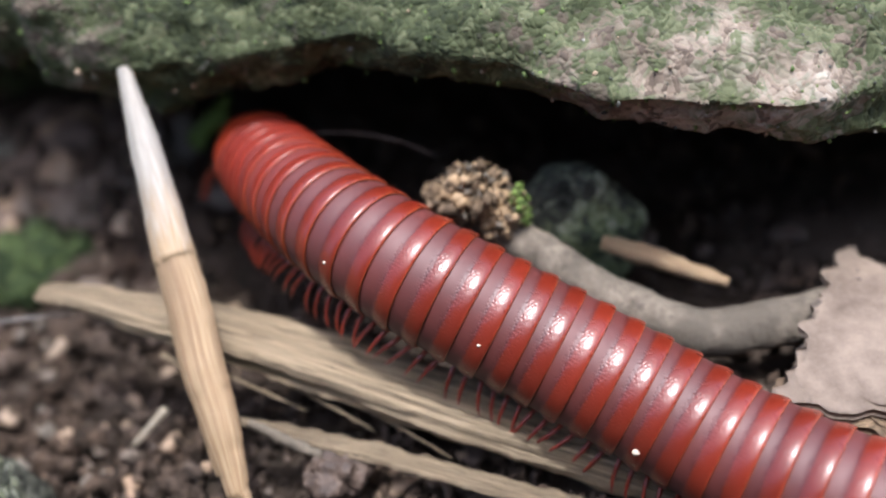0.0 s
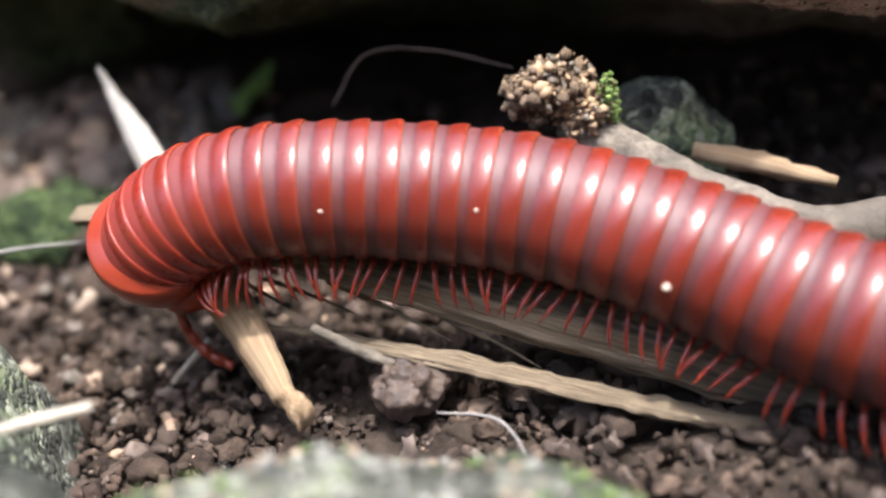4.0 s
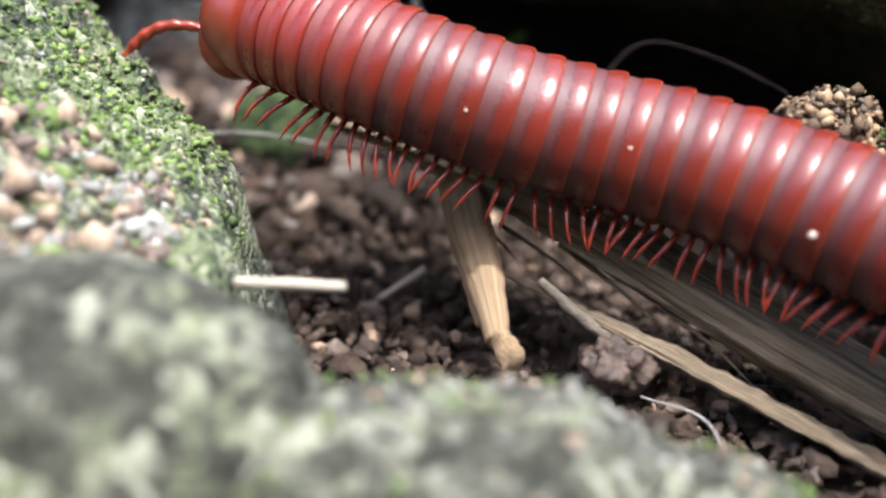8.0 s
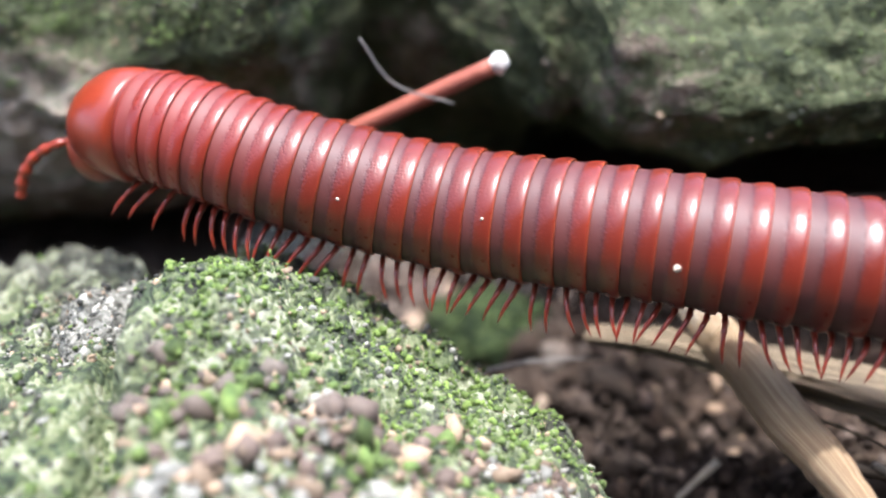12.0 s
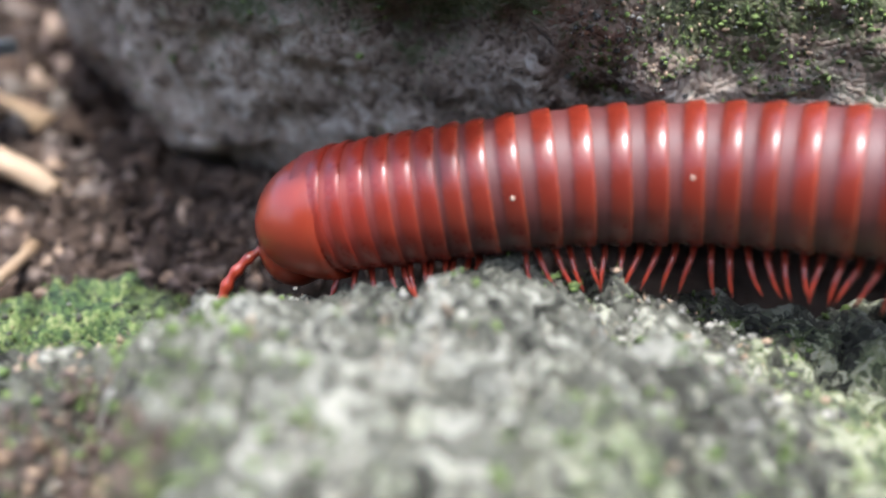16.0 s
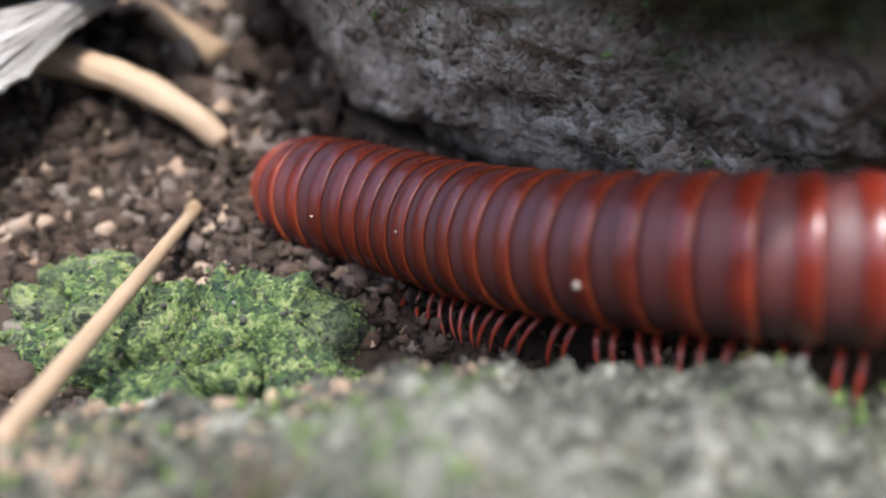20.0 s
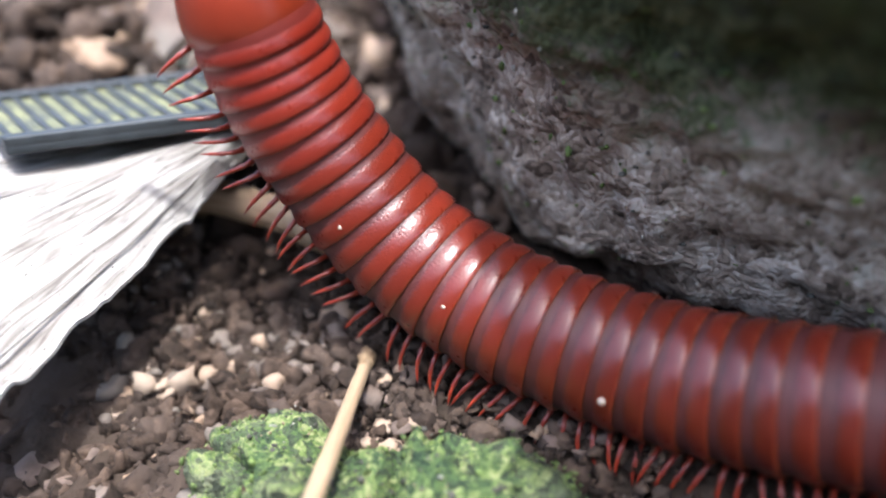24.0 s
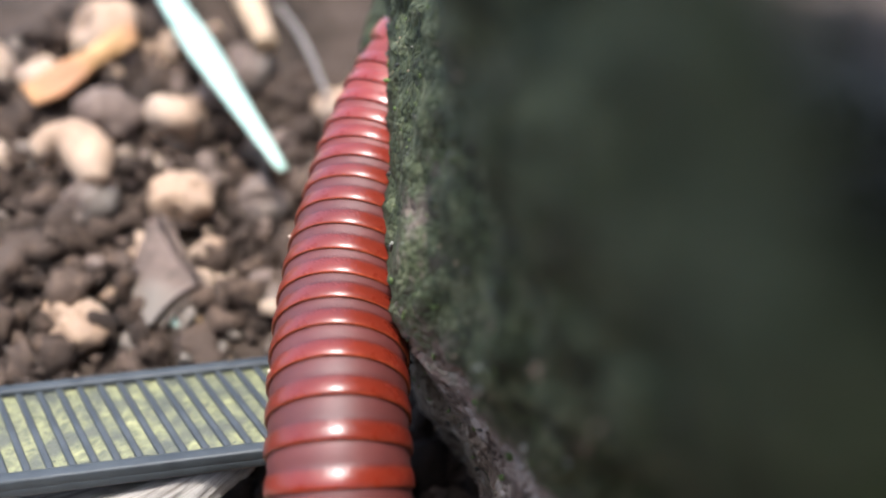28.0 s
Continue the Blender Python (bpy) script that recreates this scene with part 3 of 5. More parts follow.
def build_front_rock():
    xs, ys = np.arange(-84, 37, 0.34), np.arange(2, 62, 0.34)
    x, y = np.meshgrid(xs, ys, indexing="ij")
    edge = fbm(np.stack([x.ravel() * 0, x.ravel(), y.ravel()], -1), 9, 3, 21).reshape(x.shape) * 1.6
    right = 27 - 0.25 * (y - 36) + edge
    back = np.interp(x, [-80, -66, -50, -30, -20, -8, 4, 14, 26], [44, 46, 50, 54.5, 57, 57.5, 54, 47, 40]) + edge
    left = -71 - 0.4 * (y - 36) + edge
    inside = np.minimum.reduce([right - x, back - y, x - left])
    z = front_height(x, y)
    z = z - np.where(inside < 3, 0.10 * (3 - inside) ** 2, 0) - np.where(inside < 0, (-inside) * 3.0, 0)
    p = np.stack([x, y, z], -1).reshape(-1, 3)
    off = fbm(p, 7, 4, 22) * 0.8 + np.maximum(fbm(p, 2.1, 3, 23), -0.25) * 0.95 + fbm(p, 0.8, 2, 24) * 0.32 - lumps(p, 4.2, 25) ** 8 * 1.9 - 1.5 * smooth01(0.2, 0.75, fbm(p, 3.8, 2, 26)) * smooth01(-4, -14, p[:, 0]) - 5.5 * np.exp(-((p[:, 0] + 50.0 + 0.3 * (p[:, 1] - 31)) / 2.6) ** 2 - ((p[:, 1] - 31) / 6.0) ** 2) - 3.5 * np.exp(-((p[:, 0] + 1.2 + 0.15 * (p[:, 1] - 40)) / 0.9) ** 2)
    p[:, 2] += off
    p[:, 2] = np.maximum(p[:, 2], -6)
    me = mesh_mm("front_rock", p, grid_faces(len(xs), len(ys)), MAT_ROCK_FRONT)
    return tagged(new("front_rock", me), "low grey rock crusted with green moss and white lichen", "rock")


def stone(name, x, y, z, rx, ry, rz, mat, label, category="stone", rough=0.8, lump=4.0, seed=1, sub=5, turn=0.0, group="", clumps=0.0):
    v, f = ball(rx, ry, rz, rough, lump, seed, sub, 4)
    if clumps:
        out = v / np.linalg.norm(v, axis=1)[:, None]
        v = v + out * (clumps * (1 - 2 * lumps(v, 3.0, seed + 2) ** 3))[:, None]
    ob = new(name, mesh_mm(name, v, f, mat))
    ob.matrix_basis = pose(x * MM, y * MM, z * MM, 0, 0, turn)
    return tagged(ob, label, category, group)


def crust_crumbs(rock, count, seed, small, large, mats, weights, keep=None, label="crumbs of lichen and grit"):
    """Loose grains and lichen crumbs stuck all over a rock's face, as one part."""
    rng = np.random.default_rng(seed)
    me = rock.data
    co = np.zeros(len(me.vertices) * 3)
    me.vertices.foreach_get("co", co)
    no = np.zeros(len(me.vertices) * 3)
    me.vertices.foreach_get("normal", no)
    co, no = co.reshape(-1, 3) / MM, no.reshape(-1, 3)
    ids = np.arange(len(co)) if keep is None else np.nonzero(keep(co))[0]
    ids = rng.choice(ids, count)
    bm = bmesh.new()
    bmesh.ops.create_icosphere(bm, subdivisions=1, radius=1)
    bv = np.array([q.co for q in bm.verts])
    bf = np.array([[k.index for k in q.verts] for q in bm.faces])
    bm.free()
    r = small * (large / small) ** (rng.random(count) ** 2)
    v = bv[None] * (r[:, None] * rng.uniform(0.45, 1.5, (count, 3)))[:, None] * rng.uniform(0.5, 1.45, (count, len(bv), 1))
    v = v + (co[ids] + no[ids] * (r * rng.uniform(-0.1, 0.5, count))[:, None] + rng.normal(0, 0.15, (count, 3)))[:, None]
    f = (bf[None] + (np.arange(count) * len(bv))[:, None, None]).reshape(-1, 3)
    # crumbs of one kind keep together in patches: green, dark, tan, pale
    order, share = (2, 3, 1, 0), np.cumsum([weights[k] for k in (2, 3, 1, 0)])
    rank = np.argsort(np.argsort(fbm(co[ids], 5.0, 3, seed) + rng.normal(0, 0.38, count))) / count
    slots = np.repeat(np.array(order)[np.searchsorted(share, rank).clip(0, 3)], len(bf)).tolist()
    return tagged(part("crust", mesh_mm("crust", v.reshape(-1, 3), f, mats, slots=slots), rock, label), kind="stuff")


BACK = build_back_rock()
FRONT = build_front_rock()
GRAIN_PALE = each_its_own(simple_material("pale_lichen_grain", (0.15, 0.145, 0.12), (0.31, 0.30, 0.26), 1800, 0.8, 0.05), 0.55, 1.4)
GRAIN_TAN = each_its_own(simple_material("tan_grain", (0.16, 0.11, 0.07), (0.34, 0.25, 0.17), 1800, 0.8, 0.05), 0.55, 1.4)
GRAIN_GREEN = each_its_own(simple_material("moss_grain", (0.03, 0.055, 0.014), (0.14, 0.19, 0.05), 1800, 0.85, 0.05), 0.55, 1.5)
GRAIN_DARK = each_its_own(simple_material("dark_grain", (0.020, 0.020, 0.016), (0.075, 0.072, 0.058), 1800, 0.8, 0.05), 0.5, 1.6)
GRAIN_BRIGHT = each_its_own(simple_material("bright_moss_grain", (0.06, 0.105, 0.018), (0.22, 0.30, 0.07), 1800, 0.85, 0.05), 0.6, 1.4)
GRAINS = [GRAIN_PALE, GRAIN_TAN, GRAIN_GREEN, GRAIN_DARK]
crust_crumbs(FRONT, 17000, 71, 0.06, 0.30, GRAINS, [0.14, 0.10, 0.40, 0.36], keep=lambda c: (c[:, 2] > 8) & (c[:, 1] > 20) & (fbm(c, 7, 2, 77) > -0.2))
crust_crumbs(FRONT, 2600, 76, 0.10, 0.55, GRAINS, [0.22, 0.56, 0.06, 0.16], keep=lambda c: (c[:, 0] + 7 * fbm(c, 6, 3, 84) < -55) & (c[:, 2] > 14), label="tan crumbs and grit")
# moss, with dark crumbs painting the crevice's shade that the high sun removes
crust_crumbs(FRONT, 3200, 83, 0.10, 0.45, [GRAIN_DARK, MAT_ROTTEN, GRAIN_GREEN, MAT_POD], [0.10, 0.06, 0.16, 0.68], keep=lambda c: ((c[:, 0] + 49.5 + 0.3 * (c[:, 1] - 31)) / 4.5) ** 2 + ((c[:, 1] - 31) / 7.5) ** 2 + 0.8 * fbm(c, 3, 3, 85) < 0.8, label="moss and near-black crumbs standing in for the crevice's shade")
crust_crumbs(FRONT, 5200, 78, 0.07, 0.28, [GRAIN_PALE, GRAIN_TAN, GRAIN_BRIGHT, GRAIN_GREEN], [0.05, 0.05, 0.36, 0.54], keep=lambda c: (c[:, 0] > 3) & (c[:, 2] > 9) & (c[:, 1] > 31) & (fbm(c, 9, 2, 79) > -0.3), label="bright green moss crust")
crust_crumbs(FRONT, 1300, 82, 0.22, 0.85, [GRAIN_PALE, GRAIN_TAN, GRAIN_GREEN, MAT_GREYPEB], [0.28, 0.32, 0.12, 0.28], keep=lambda c: (c[:, 0] > 2) & (c[:, 0] < 26) & (c[:, 1] > 20) & (c[:, 1] < 33) & (c[:, 2] > 9), label="pale straw-coloured crumbs and grit")
crust_crumbs(BACK, 14000, 72, 0.06, 0.24, GRAINS, [0.08, 0.10, 0.48, 0.34], keep=lambda c: (c[:, 1] < 95) & (c[:, 2] < 68))
crust_crumbs(BACK, 14000, 80, 0.05, 0.20, GRAINS, [0.12, 0.16, 0.42, 0.30], keep=lambda c: (c[:, 0] > -30) & (c[:, 0] < 11) & (c[:, 2] > 33) & (c[:, 2] < 56) & (c[:, 1] < 80) & (fbm(c, 8, 3, 81) > -0.1), label="clumps of dark moss")
for_stone = stone("rounded_stone", 43, 19.5, 0.5, 18.5, 8.5, 10.8, MAT_ROCK_NEAR, "rounded mossy stone with pale lichen spots", rough=1.3, lump=8, seed=4, sub=6, turn=8)
stone("rounded_stone", 25, 19, 3, 13, 10, 11.5, MAT_ROCK_NEAR, "rounded mossy stone with pale lichen spots", rough=1.2, lump=8, seed=6, sub=6)
moss_lump = stone("mossy_lump", -67, 54.0, 14.8, 16, 9.0, 7.4, MAT_MOSS, "lump of stone covered in bright green moss", clumps=1.5, rough=1.7, lump=4.5, seed=9, sub=6, turn=-8)
lichen = stone("lichen_stone", -3.5, 44, 18, 4.2, 5.0, 5.0, MAT_GREY_STONE, "rough grey stone with crusty lichen", rough=0.9, lump=2.2, seed=12, sub=5)
stone("green_grey_stone", 69, 53, 9, 5, 4.5, 6, MAT_ROCK_FRONT, "small grey-green stone in the shade of the rock", rough=0.7, lump=3, seed=15, sub=5)
crust_crumbs(for_stone, 6000, 73, 0.07, 0.32, GRAINS, [0.26, 0.14, 0.40, 0.20])
crust_crumbs(moss_lump, 12000, 74, 0.05, 0.22, GRAINS, [0.06, 0.04, 0.55, 0.35])
crust_crumbs(lichen, 2600, 75, 0.06, 0.24, GRAINS, [0.26, 0.18, 0.10, 0.46])
stone("grey_green_stone", 4, 80, 10.5, 6.5, 5, 5, MAT_GREY_STONE, "pale grey-green stone on the soil between the rocks", rough=0.8, lump=3, seed=19, sub=5)
stone("moss_cushion", 21, 66, 6.5, 6, 5, 3.6, MAT_SHADED_MOSS, "cushion of green moss on the soil between the rocks", "moss", rough=1.0, lump=2.4, seed=18, sub=5)


# ---- wood, twigs, straws, leaves ----
def limb(name, points, radii, mat, label, category, **kw):
    """A stick as one mesh, its origin at its first end."""
    v, f, uv = tube(points, radii, **kw)
    o = np.asarray(points[0], float)
    ob = new(name, mesh_mm(name, v - o, f, mat, uvs=uv))
    ob.location = o * MM
    return tagged(ob, label, category)


def limb_part(name, points, radii, mat, parent, label="", **kw):
    v, f, uv = tube(points, radii, **kw)
    o = np.array(parent.location) / MM
    return part(name, mesh_mm(name, v - o, f, mat, uvs=uv), parent, label)


def build_log():
    log = thing("split_log", 50, 40, 1, "split piece of weathered pale wood lying under the millipede", "wood")
    limb_part("upper_half", [(28.6, 51.4, 12.6), (33, 49.4, 12.6), (38, 47, 11.8), (46, 43.9, 9.9), (58, 38.9, 6.1), (72, 33.3, 2.1), (92, 25.3, -0.5)], [0.9, 1.8, 2.4, 2.7, 2.5, 2.4, 2.2], MAT_WOOD, log, "pale fibrous split wood", sides=72, n=170, rough=0.14, lump=1.1, seed=31, flat=0.7, fibre=0.17)
    limb_part("lower_splinter", [(41, 40.6, 7.6), (50, 37.6, 5.6), (60, 34.0, 3.0), (74, 28.6, 0)], [0.25, 0.75, 0.85, 0.7], MAT_WOOD, log, "dark-edged splinter of the wood", sides=40, n=110, rough=0.16, lump=0.9, seed=33, flat=0.55, fibre=0.22)
    for k, (p0, p1, r) in enumerate((((38.2, 44.6, 10.2), (43.2, 42.0, 7.2), 0.24), ((41.5, 43.4, 9.3), (48.0, 40.2, 6.6), 0.2), ((45.5, 42.8, 8.6), (52.5, 38.4, 5.4), 0.26), ((52, 39.6, 6.6), (57.5, 36.2, 3.8), 0.18))):
        mid = tuple((u + w) / 2 + d for u, w, d in zip(p0, p1, (0.3, -0.4, 0.2)))
        limb_part("loose_fibre", [p0, mid, p1], [r, r * 0.8, 0.06], MAT_WOOD, log, sides=8, n=20, rough=0.06, lump=0.6, seed=35 + k, flat=0.6)
    return log


def build_reed():
    """Built upright on its foot; leans as it is pushed."""
    reed = thing("broken_reed", 0, 0, 0, "dry tan reed stalk leaning back across the wood, its foot frayed", "reed")
    limb_part("stalk", [(0, 0, 1.4), (0.1, 0, 6), (-0.1, 0, 10), (0, 0.1, 14), (0, 0, 18)], [0.85, 1.4, 1.7, 1.75, 1.6], MAT_REED, reed, "ridged tan stalk", sides=22, n=70, rough=0.06, lump=0.8, seed=41, ridges=9, ridge_depth=0.05, flat=0.7, up=(0, 1, 0))
    limb_part("tip", [(0, 0, 17.5), (0, 0.05, 25), (0, 0, 35.8)], [1.66, 1.15, 0.14], MAT_SILVER, reed, "bleached silvery tip", sides=22, n=40, rough=0.05, lump=0.8, seed=44, ridges=7, ridge_depth=0.06, flat=0.7, up=(0, 1, 0))
    limb_part("foot", [(0.9, 0, -0.6), (0.3, 0, 0.6), (-0.1, 0, 2.2)], [0.95, 0.55, 0.75], MAT_REED, reed, "frayed pale foot", sides=14, n=26, rough=0.35, lump=0.7, seed=42, flat=0.6, up=(0, 1, 0))
    limb_part("sheath", [(-0.9, -0.2, 3.0), (-0.6, -0.3, 6.5), (-0.2, -0.2, 11)], [0.45, 0.8, 0.6], MAT_REED, reed, sides=14, n=26, rough=0.15, lump=0.8, seed=43, flat=0.45, up=(0, 1, 0))
    return reed


def cluster(size, count, small, large, seed):
    """Crumbs heaped into one uneven clump round the origin: vertices, faces and material slots."""
    rng = np.random.default_rng(seed)
    bm = bmesh.new()
    bmesh.ops.create_icosphere(bm, subdivisions=1, radius=1)
    bv = np.array([q.co for q in bm.verts])
    bf = np.array([[k.index for k in q.verts] for q in bm.faces])
    bm.free()
    way = rng.normal(0, 1, (count, 3))
    way /= np.linalg.norm(way, axis=1)[:, None]
    reach = rng.uniform(0.25, 1.0, count) ** 0.5 * (1 + 0.35 * vnoise(way * 1.7, seed))
    r = small * (large / small) ** (rng.random(count) ** 1.4)
    v = bv[None] * (r[:, None] * rng.uniform(0.5, 1.5, (count, 3)))[:, None] * rng.uniform(0.65, 1.35, (count, len(bv), 1)) + (way * reach[:, None] * np.asarray(size))[:, None]
    f = (bf[None] + (np.arange(count) * len(bv))[:, None, None]).reshape(-1, 3)
    return v.reshape(-1, 3), f, np.repeat(rng.choice(3, count, p=[0.6, 0.25, 0.15]), len(bf)).tolist()


def build_crumbly_stick():
    st = thing("crumbly_stick", 70, 43, 6, "grey forked stick with a crumbly mossy end", "stick")
    limb_part("shaft", [(62.5, 48.5, 14.5), (66, 45.5, 12.5), (70, 42.5, 10), (75, 40.5, 7.5), (80, 40.6, 7.0), (84.4, 40.9, 6.9)], [1.3, 1.35, 1.5, 1.8, 1.7, 1.6], MAT_BARK, st, "smooth grey bark", sides=18, n=70, rough=0.22, lump=2.0, seed=51)
    for name, at, size, count, small, large, seed, mats, label in (
            ("crumbly_end", (61.4, 47.8, 16.9), (3.1, 1.8, 1.9), 900, 0.09, 0.45, 52, (MAT_ROTTEN, MAT_REED, MAT_BARK), "crumbling brown rotten end"),
            ("rotten_neck", (63.6, 47.0, 15.2), (1.7, 1.4, 1.9), 520, 0.08, 0.36, 54, (MAT_REED, MAT_ROTTEN, MAT_BARK), "pale crumbling wood below the end"),
            ("moss_tuft", (64.9, 46.5, 15.6), (0.8, 0.9, 2.4), 330, 0.06, 0.2, 53, (GRAIN_BRIGHT, GRAIN_GREEN, MAT_ROTTEN), "bright green moss along its edge")):
        v, f, slots = cluster(size, count, small, large, seed)
        part(name, mesh_mm(name, v + np.array(at) - np.array([70, 43, 6]), f, mats, slots=slots), st, label)
    return st


def sheet(outline, mat, name, label, category, thick=0.35, curl=0.6, seed=1, n=30, m=26, ragged=0.5, crinkle=0.0):
    """A dead leaf or bark flake: four corners (a, b on one edge, d, c on the other), with thickness, veins and a curl."""
    a, b, c, d = (np.asarray(k, float) for k in outline)
    u, w = np.meshgrid(np.linspace(0, 1, n), np.linspace(0, 1, m), indexing="ij")
    p = (a * (1 - w[..., None]) + d * w[..., None]) * (1 - u[..., None]) + (b * (1 - w[..., None]) + c * w[..., None]) * u[..., None]
    up = np.cross(b - a, d - a)
    up /= np.linalg.norm(up)
    up = up if up[2] > 0 else -up
    side = (d - a) / np.linalg.norm(d - a)
    q = p.reshape(-1, 3)
    h = fbm(q, 6, 3, seed) * 0.35 + curl * np.cos((w.ravel() - 0.5) * 5.2) + 0.05 * np.abs(np.sin(w.ravel() * 9.4 + u.ravel() * 1.5)) ** 6
    if crinkle:
        k = np.stack([u.ravel() * 3, w.ravel() * 17, 0 * u.ravel()], -1)
        h = h + crinkle * u.ravel() ** 0.5 * (vnoise(k, seed + 8) + 0.5 * vnoise(k * 2.1, seed + 9))
    q = q + up * h[:, None] + side * (fbm(q, 3, 3, seed + 3) * ragged * smooth01(0.3, 0.5, np.abs(w.ravel() - 0.5)))[:, None] + (b - a) / np.linalg.norm(b - a) * (fbm(q, 2.2, 4, seed + 5) * ragged * smooth01(0.35, 0.5, np.abs(u.ravel() - 0.5)) * (ragged > 1))[:, None]
    v = np.vstack([q, q - up * thick])
    k = n * m
    f = grid_faces(n, m)
    rim = [i * m for i in range(n)] + [(n - 1) * m + j for j in range(1, m)] + [i * m + m - 1 for i in range(n - 2, -1, -1)] + [j for j in range(m - 2, 0, -1)]
    faces = f.tolist() + (f[:, ::-1] + k).tolist() + [[rim[i], rim[i] + k, rim[(i + 1) % len(rim)] + k, rim[(i + 1) % len(rim)]] for i in range(len(rim))]
    uv = np.tile(np.stack([u.ravel(), w.ravel()], -1), (2, 1))
    o = v.mean(0)
    ob = new(name, mesh_mm(name, v - o, faces, mat, uvs=uv))
    ob.location = o * MM
    return tagged(ob, label, category)


def build_cable_tie():
    """A black ratchet tie, half sunk under the leaf, its ribs filled with algae."""
    a, b = np.array([-99.7, 64.4, 36.1]), np.array([-80.2, 77.4, 36.1])
    along = (b - a) / np.linalg.norm(b - a)
    wide = np.cross((0, 0, 1), along)
    up = np.cross(along, wide)
    tie = thing("cable_tie", *a, "old black plastic cable tie with algae in its ribs", "cable tie")
    m = Matrix((along, wide, up)).transposed().to_4x4()
    m.translation = Vector(a * MM)
    tie.matrix_basis = m
    ln = float(np.linalg.norm(b - a))

    def box(x0, x1, y0, y1, z0, z1, bev=0.15, slant=0.43):
        bm = bmesh.new()
        bmesh.ops.create_cube(bm, size=1)
        for q in bm.verts:
            q.co = Vector(((x0 + x1) / 2 + q.co.x * (x1 - x0), (y0 + y1) / 2 + q.co.y * (y1 - y0), (z0 + z1) / 2 + q.co.z * (z1 - z0)))
        bmesh.ops.bevel(bm, geom=bm.edges[:], offset=bev, segments=2, affect="EDGES", profile=0.6)
        v, f = [(q.co.x - slant * q.co.y, q.co.y, q.co.z) for q in bm.verts], [[k.index for k in q.verts] for q in bm.faces]
        bm.free()
        return v, f
    v, f = box(0, ln, -5.2, 5.2, -1.0, -0.35)
    part("strap", mesh_mm("strap", v, f, MAT_PLASTIC), tie, "smooth black strap")
    for y in (-4.75, 4.75):
        v, f = box(0, ln, y - 0.45, y + 0.45, -0.5, 0.25)
        part("edge_rail", mesh_mm("edge_rail", v, f, MAT_PLASTIC), tie)
    v, f = box(0.2, ln - 0.2, -4.4, 4.4, -0.45, -0.2, 0.05)
    part("algae_film", mesh_mm("algae_film", v, f, MAT_ALGAE), tie, "dried yellow-green algae")
    v, f = box(-0.24, 0.24, -4.4, 4.4, -0.45, 0.05, 0.12)
    rib = mesh_mm("rib", v, f, MAT_PLASTIC)
    for k in range(int(ln / 1.3)):
        part("rib", rib, tie, m=pose((0.7 + k * 1.3) * MM, 0, 0))
    return tie


def build_straw():
    straw = thing("straw", -67.6, 49, 24.6, "pale tan straw leaning over the moss", "straw")
    limb_part("stem", [(-71.2, 62.6, 22.7), (-70.0, 58, 23.3), (-67.6, 49, 24.6), (-64.3, 37, 26.6)], [0.42, 0.5, 0.55, 0.6], MAT_STRAW, straw, "smooth tan stem", sides=12, n=30, rough=0.03, lump=0.5, seed=65)
    limb_part("frayed_end", [(-71.0, 61.8, 22.8), (-71.3, 63.0, 22.7), (-71.7, 64.2, 22.4)], [0.44, 0.55, 0.3], MAT_REED, straw, "brown frayed end", sides=12, n=16, rough=0.18, lump=0.4, seed=165)
    return straw


def build_buried_twig():
    twig = thing("half_buried_twig", -80, 69.5, 28, "pale barkless twig half buried in the soil", "twig")
    limb_part("wood", [(-90, 69, 29.8), (-84, 70, 29.2), (-76.5, 69.5, 27.4), (-72, 69, 25)], [1.1, 1.25, 1.2, 0.9], MAT_STRAW, twig, "pale ridged bare wood", sides=20, n=40, rough=0.12, lump=1.5, seed=66, ridges=8, ridge_depth=0.07)
    limb_part("bark_strip", [(-90, 69.7, 30.1), (-84, 70.7, 29.6), (-77.5, 70.2, 27.9)], [0.7, 0.8, 0.45], MAT_BARK, twig, "strip of grey bark left on it", sides=14, n=30, rough=0.2, lump=1.0, seed=166, flat=0.6)
    return twig


def build_bark_flake():
    flake = thing("bark_flake", 90, 32, 11, "rough brown flake of bark with ragged edges", "bark")
    for name, corners, thick, seed, label in (
            ("upper_layer", [(87.9, 46.0, 8.8), (101, 36, 9), (98, 24, 4), (77.7, 33.1, 8.3)], 0.5, 83, "weathered brown upper layer"),
            ("lower_layer", [(87.3, 45.6, 7.9), (100, 35.5, 8.1), (97, 23.4, 3.1), (77.0, 32.6, 7.3)], 0.6, 87, "darker splintered lower layer")):
        ob = sheet(corners, MAT_BROWN_LEAF if seed == 83 else MAT_ROTTEN, name, label, "", thick, 0.5, seed, 70, 60, 1.6)
        ob.location = np.array(ob.location) - np.array(flake.location)
        ob.parent = flake
    return flake


def build_red_stalk():
    stalk = thing("leaf_stalk", 12, 57, 28.5, "red-brown leaf stalk with a white broken end", "stalk")
    limb_part("stem", [(3, 60, 25), (12, 57, 28.5), (23.5, 53.8, 33)], [0.7, 0.62, 0.62], MAT_RED_STALK, stalk, "red-brown stem", sides=12, n=24, rough=0.04, lump=0.8, seed=64)
    v, f = ball(0.75, 0.7, 0.75, 0.2, 0.5, 70, 3)
    part("pith_end", mesh_mm("pith_end", v + np.array([11.9, -3.3, 4.7]), f, MAT_PITH), stalk, "white pithy broken end")
    return stalk


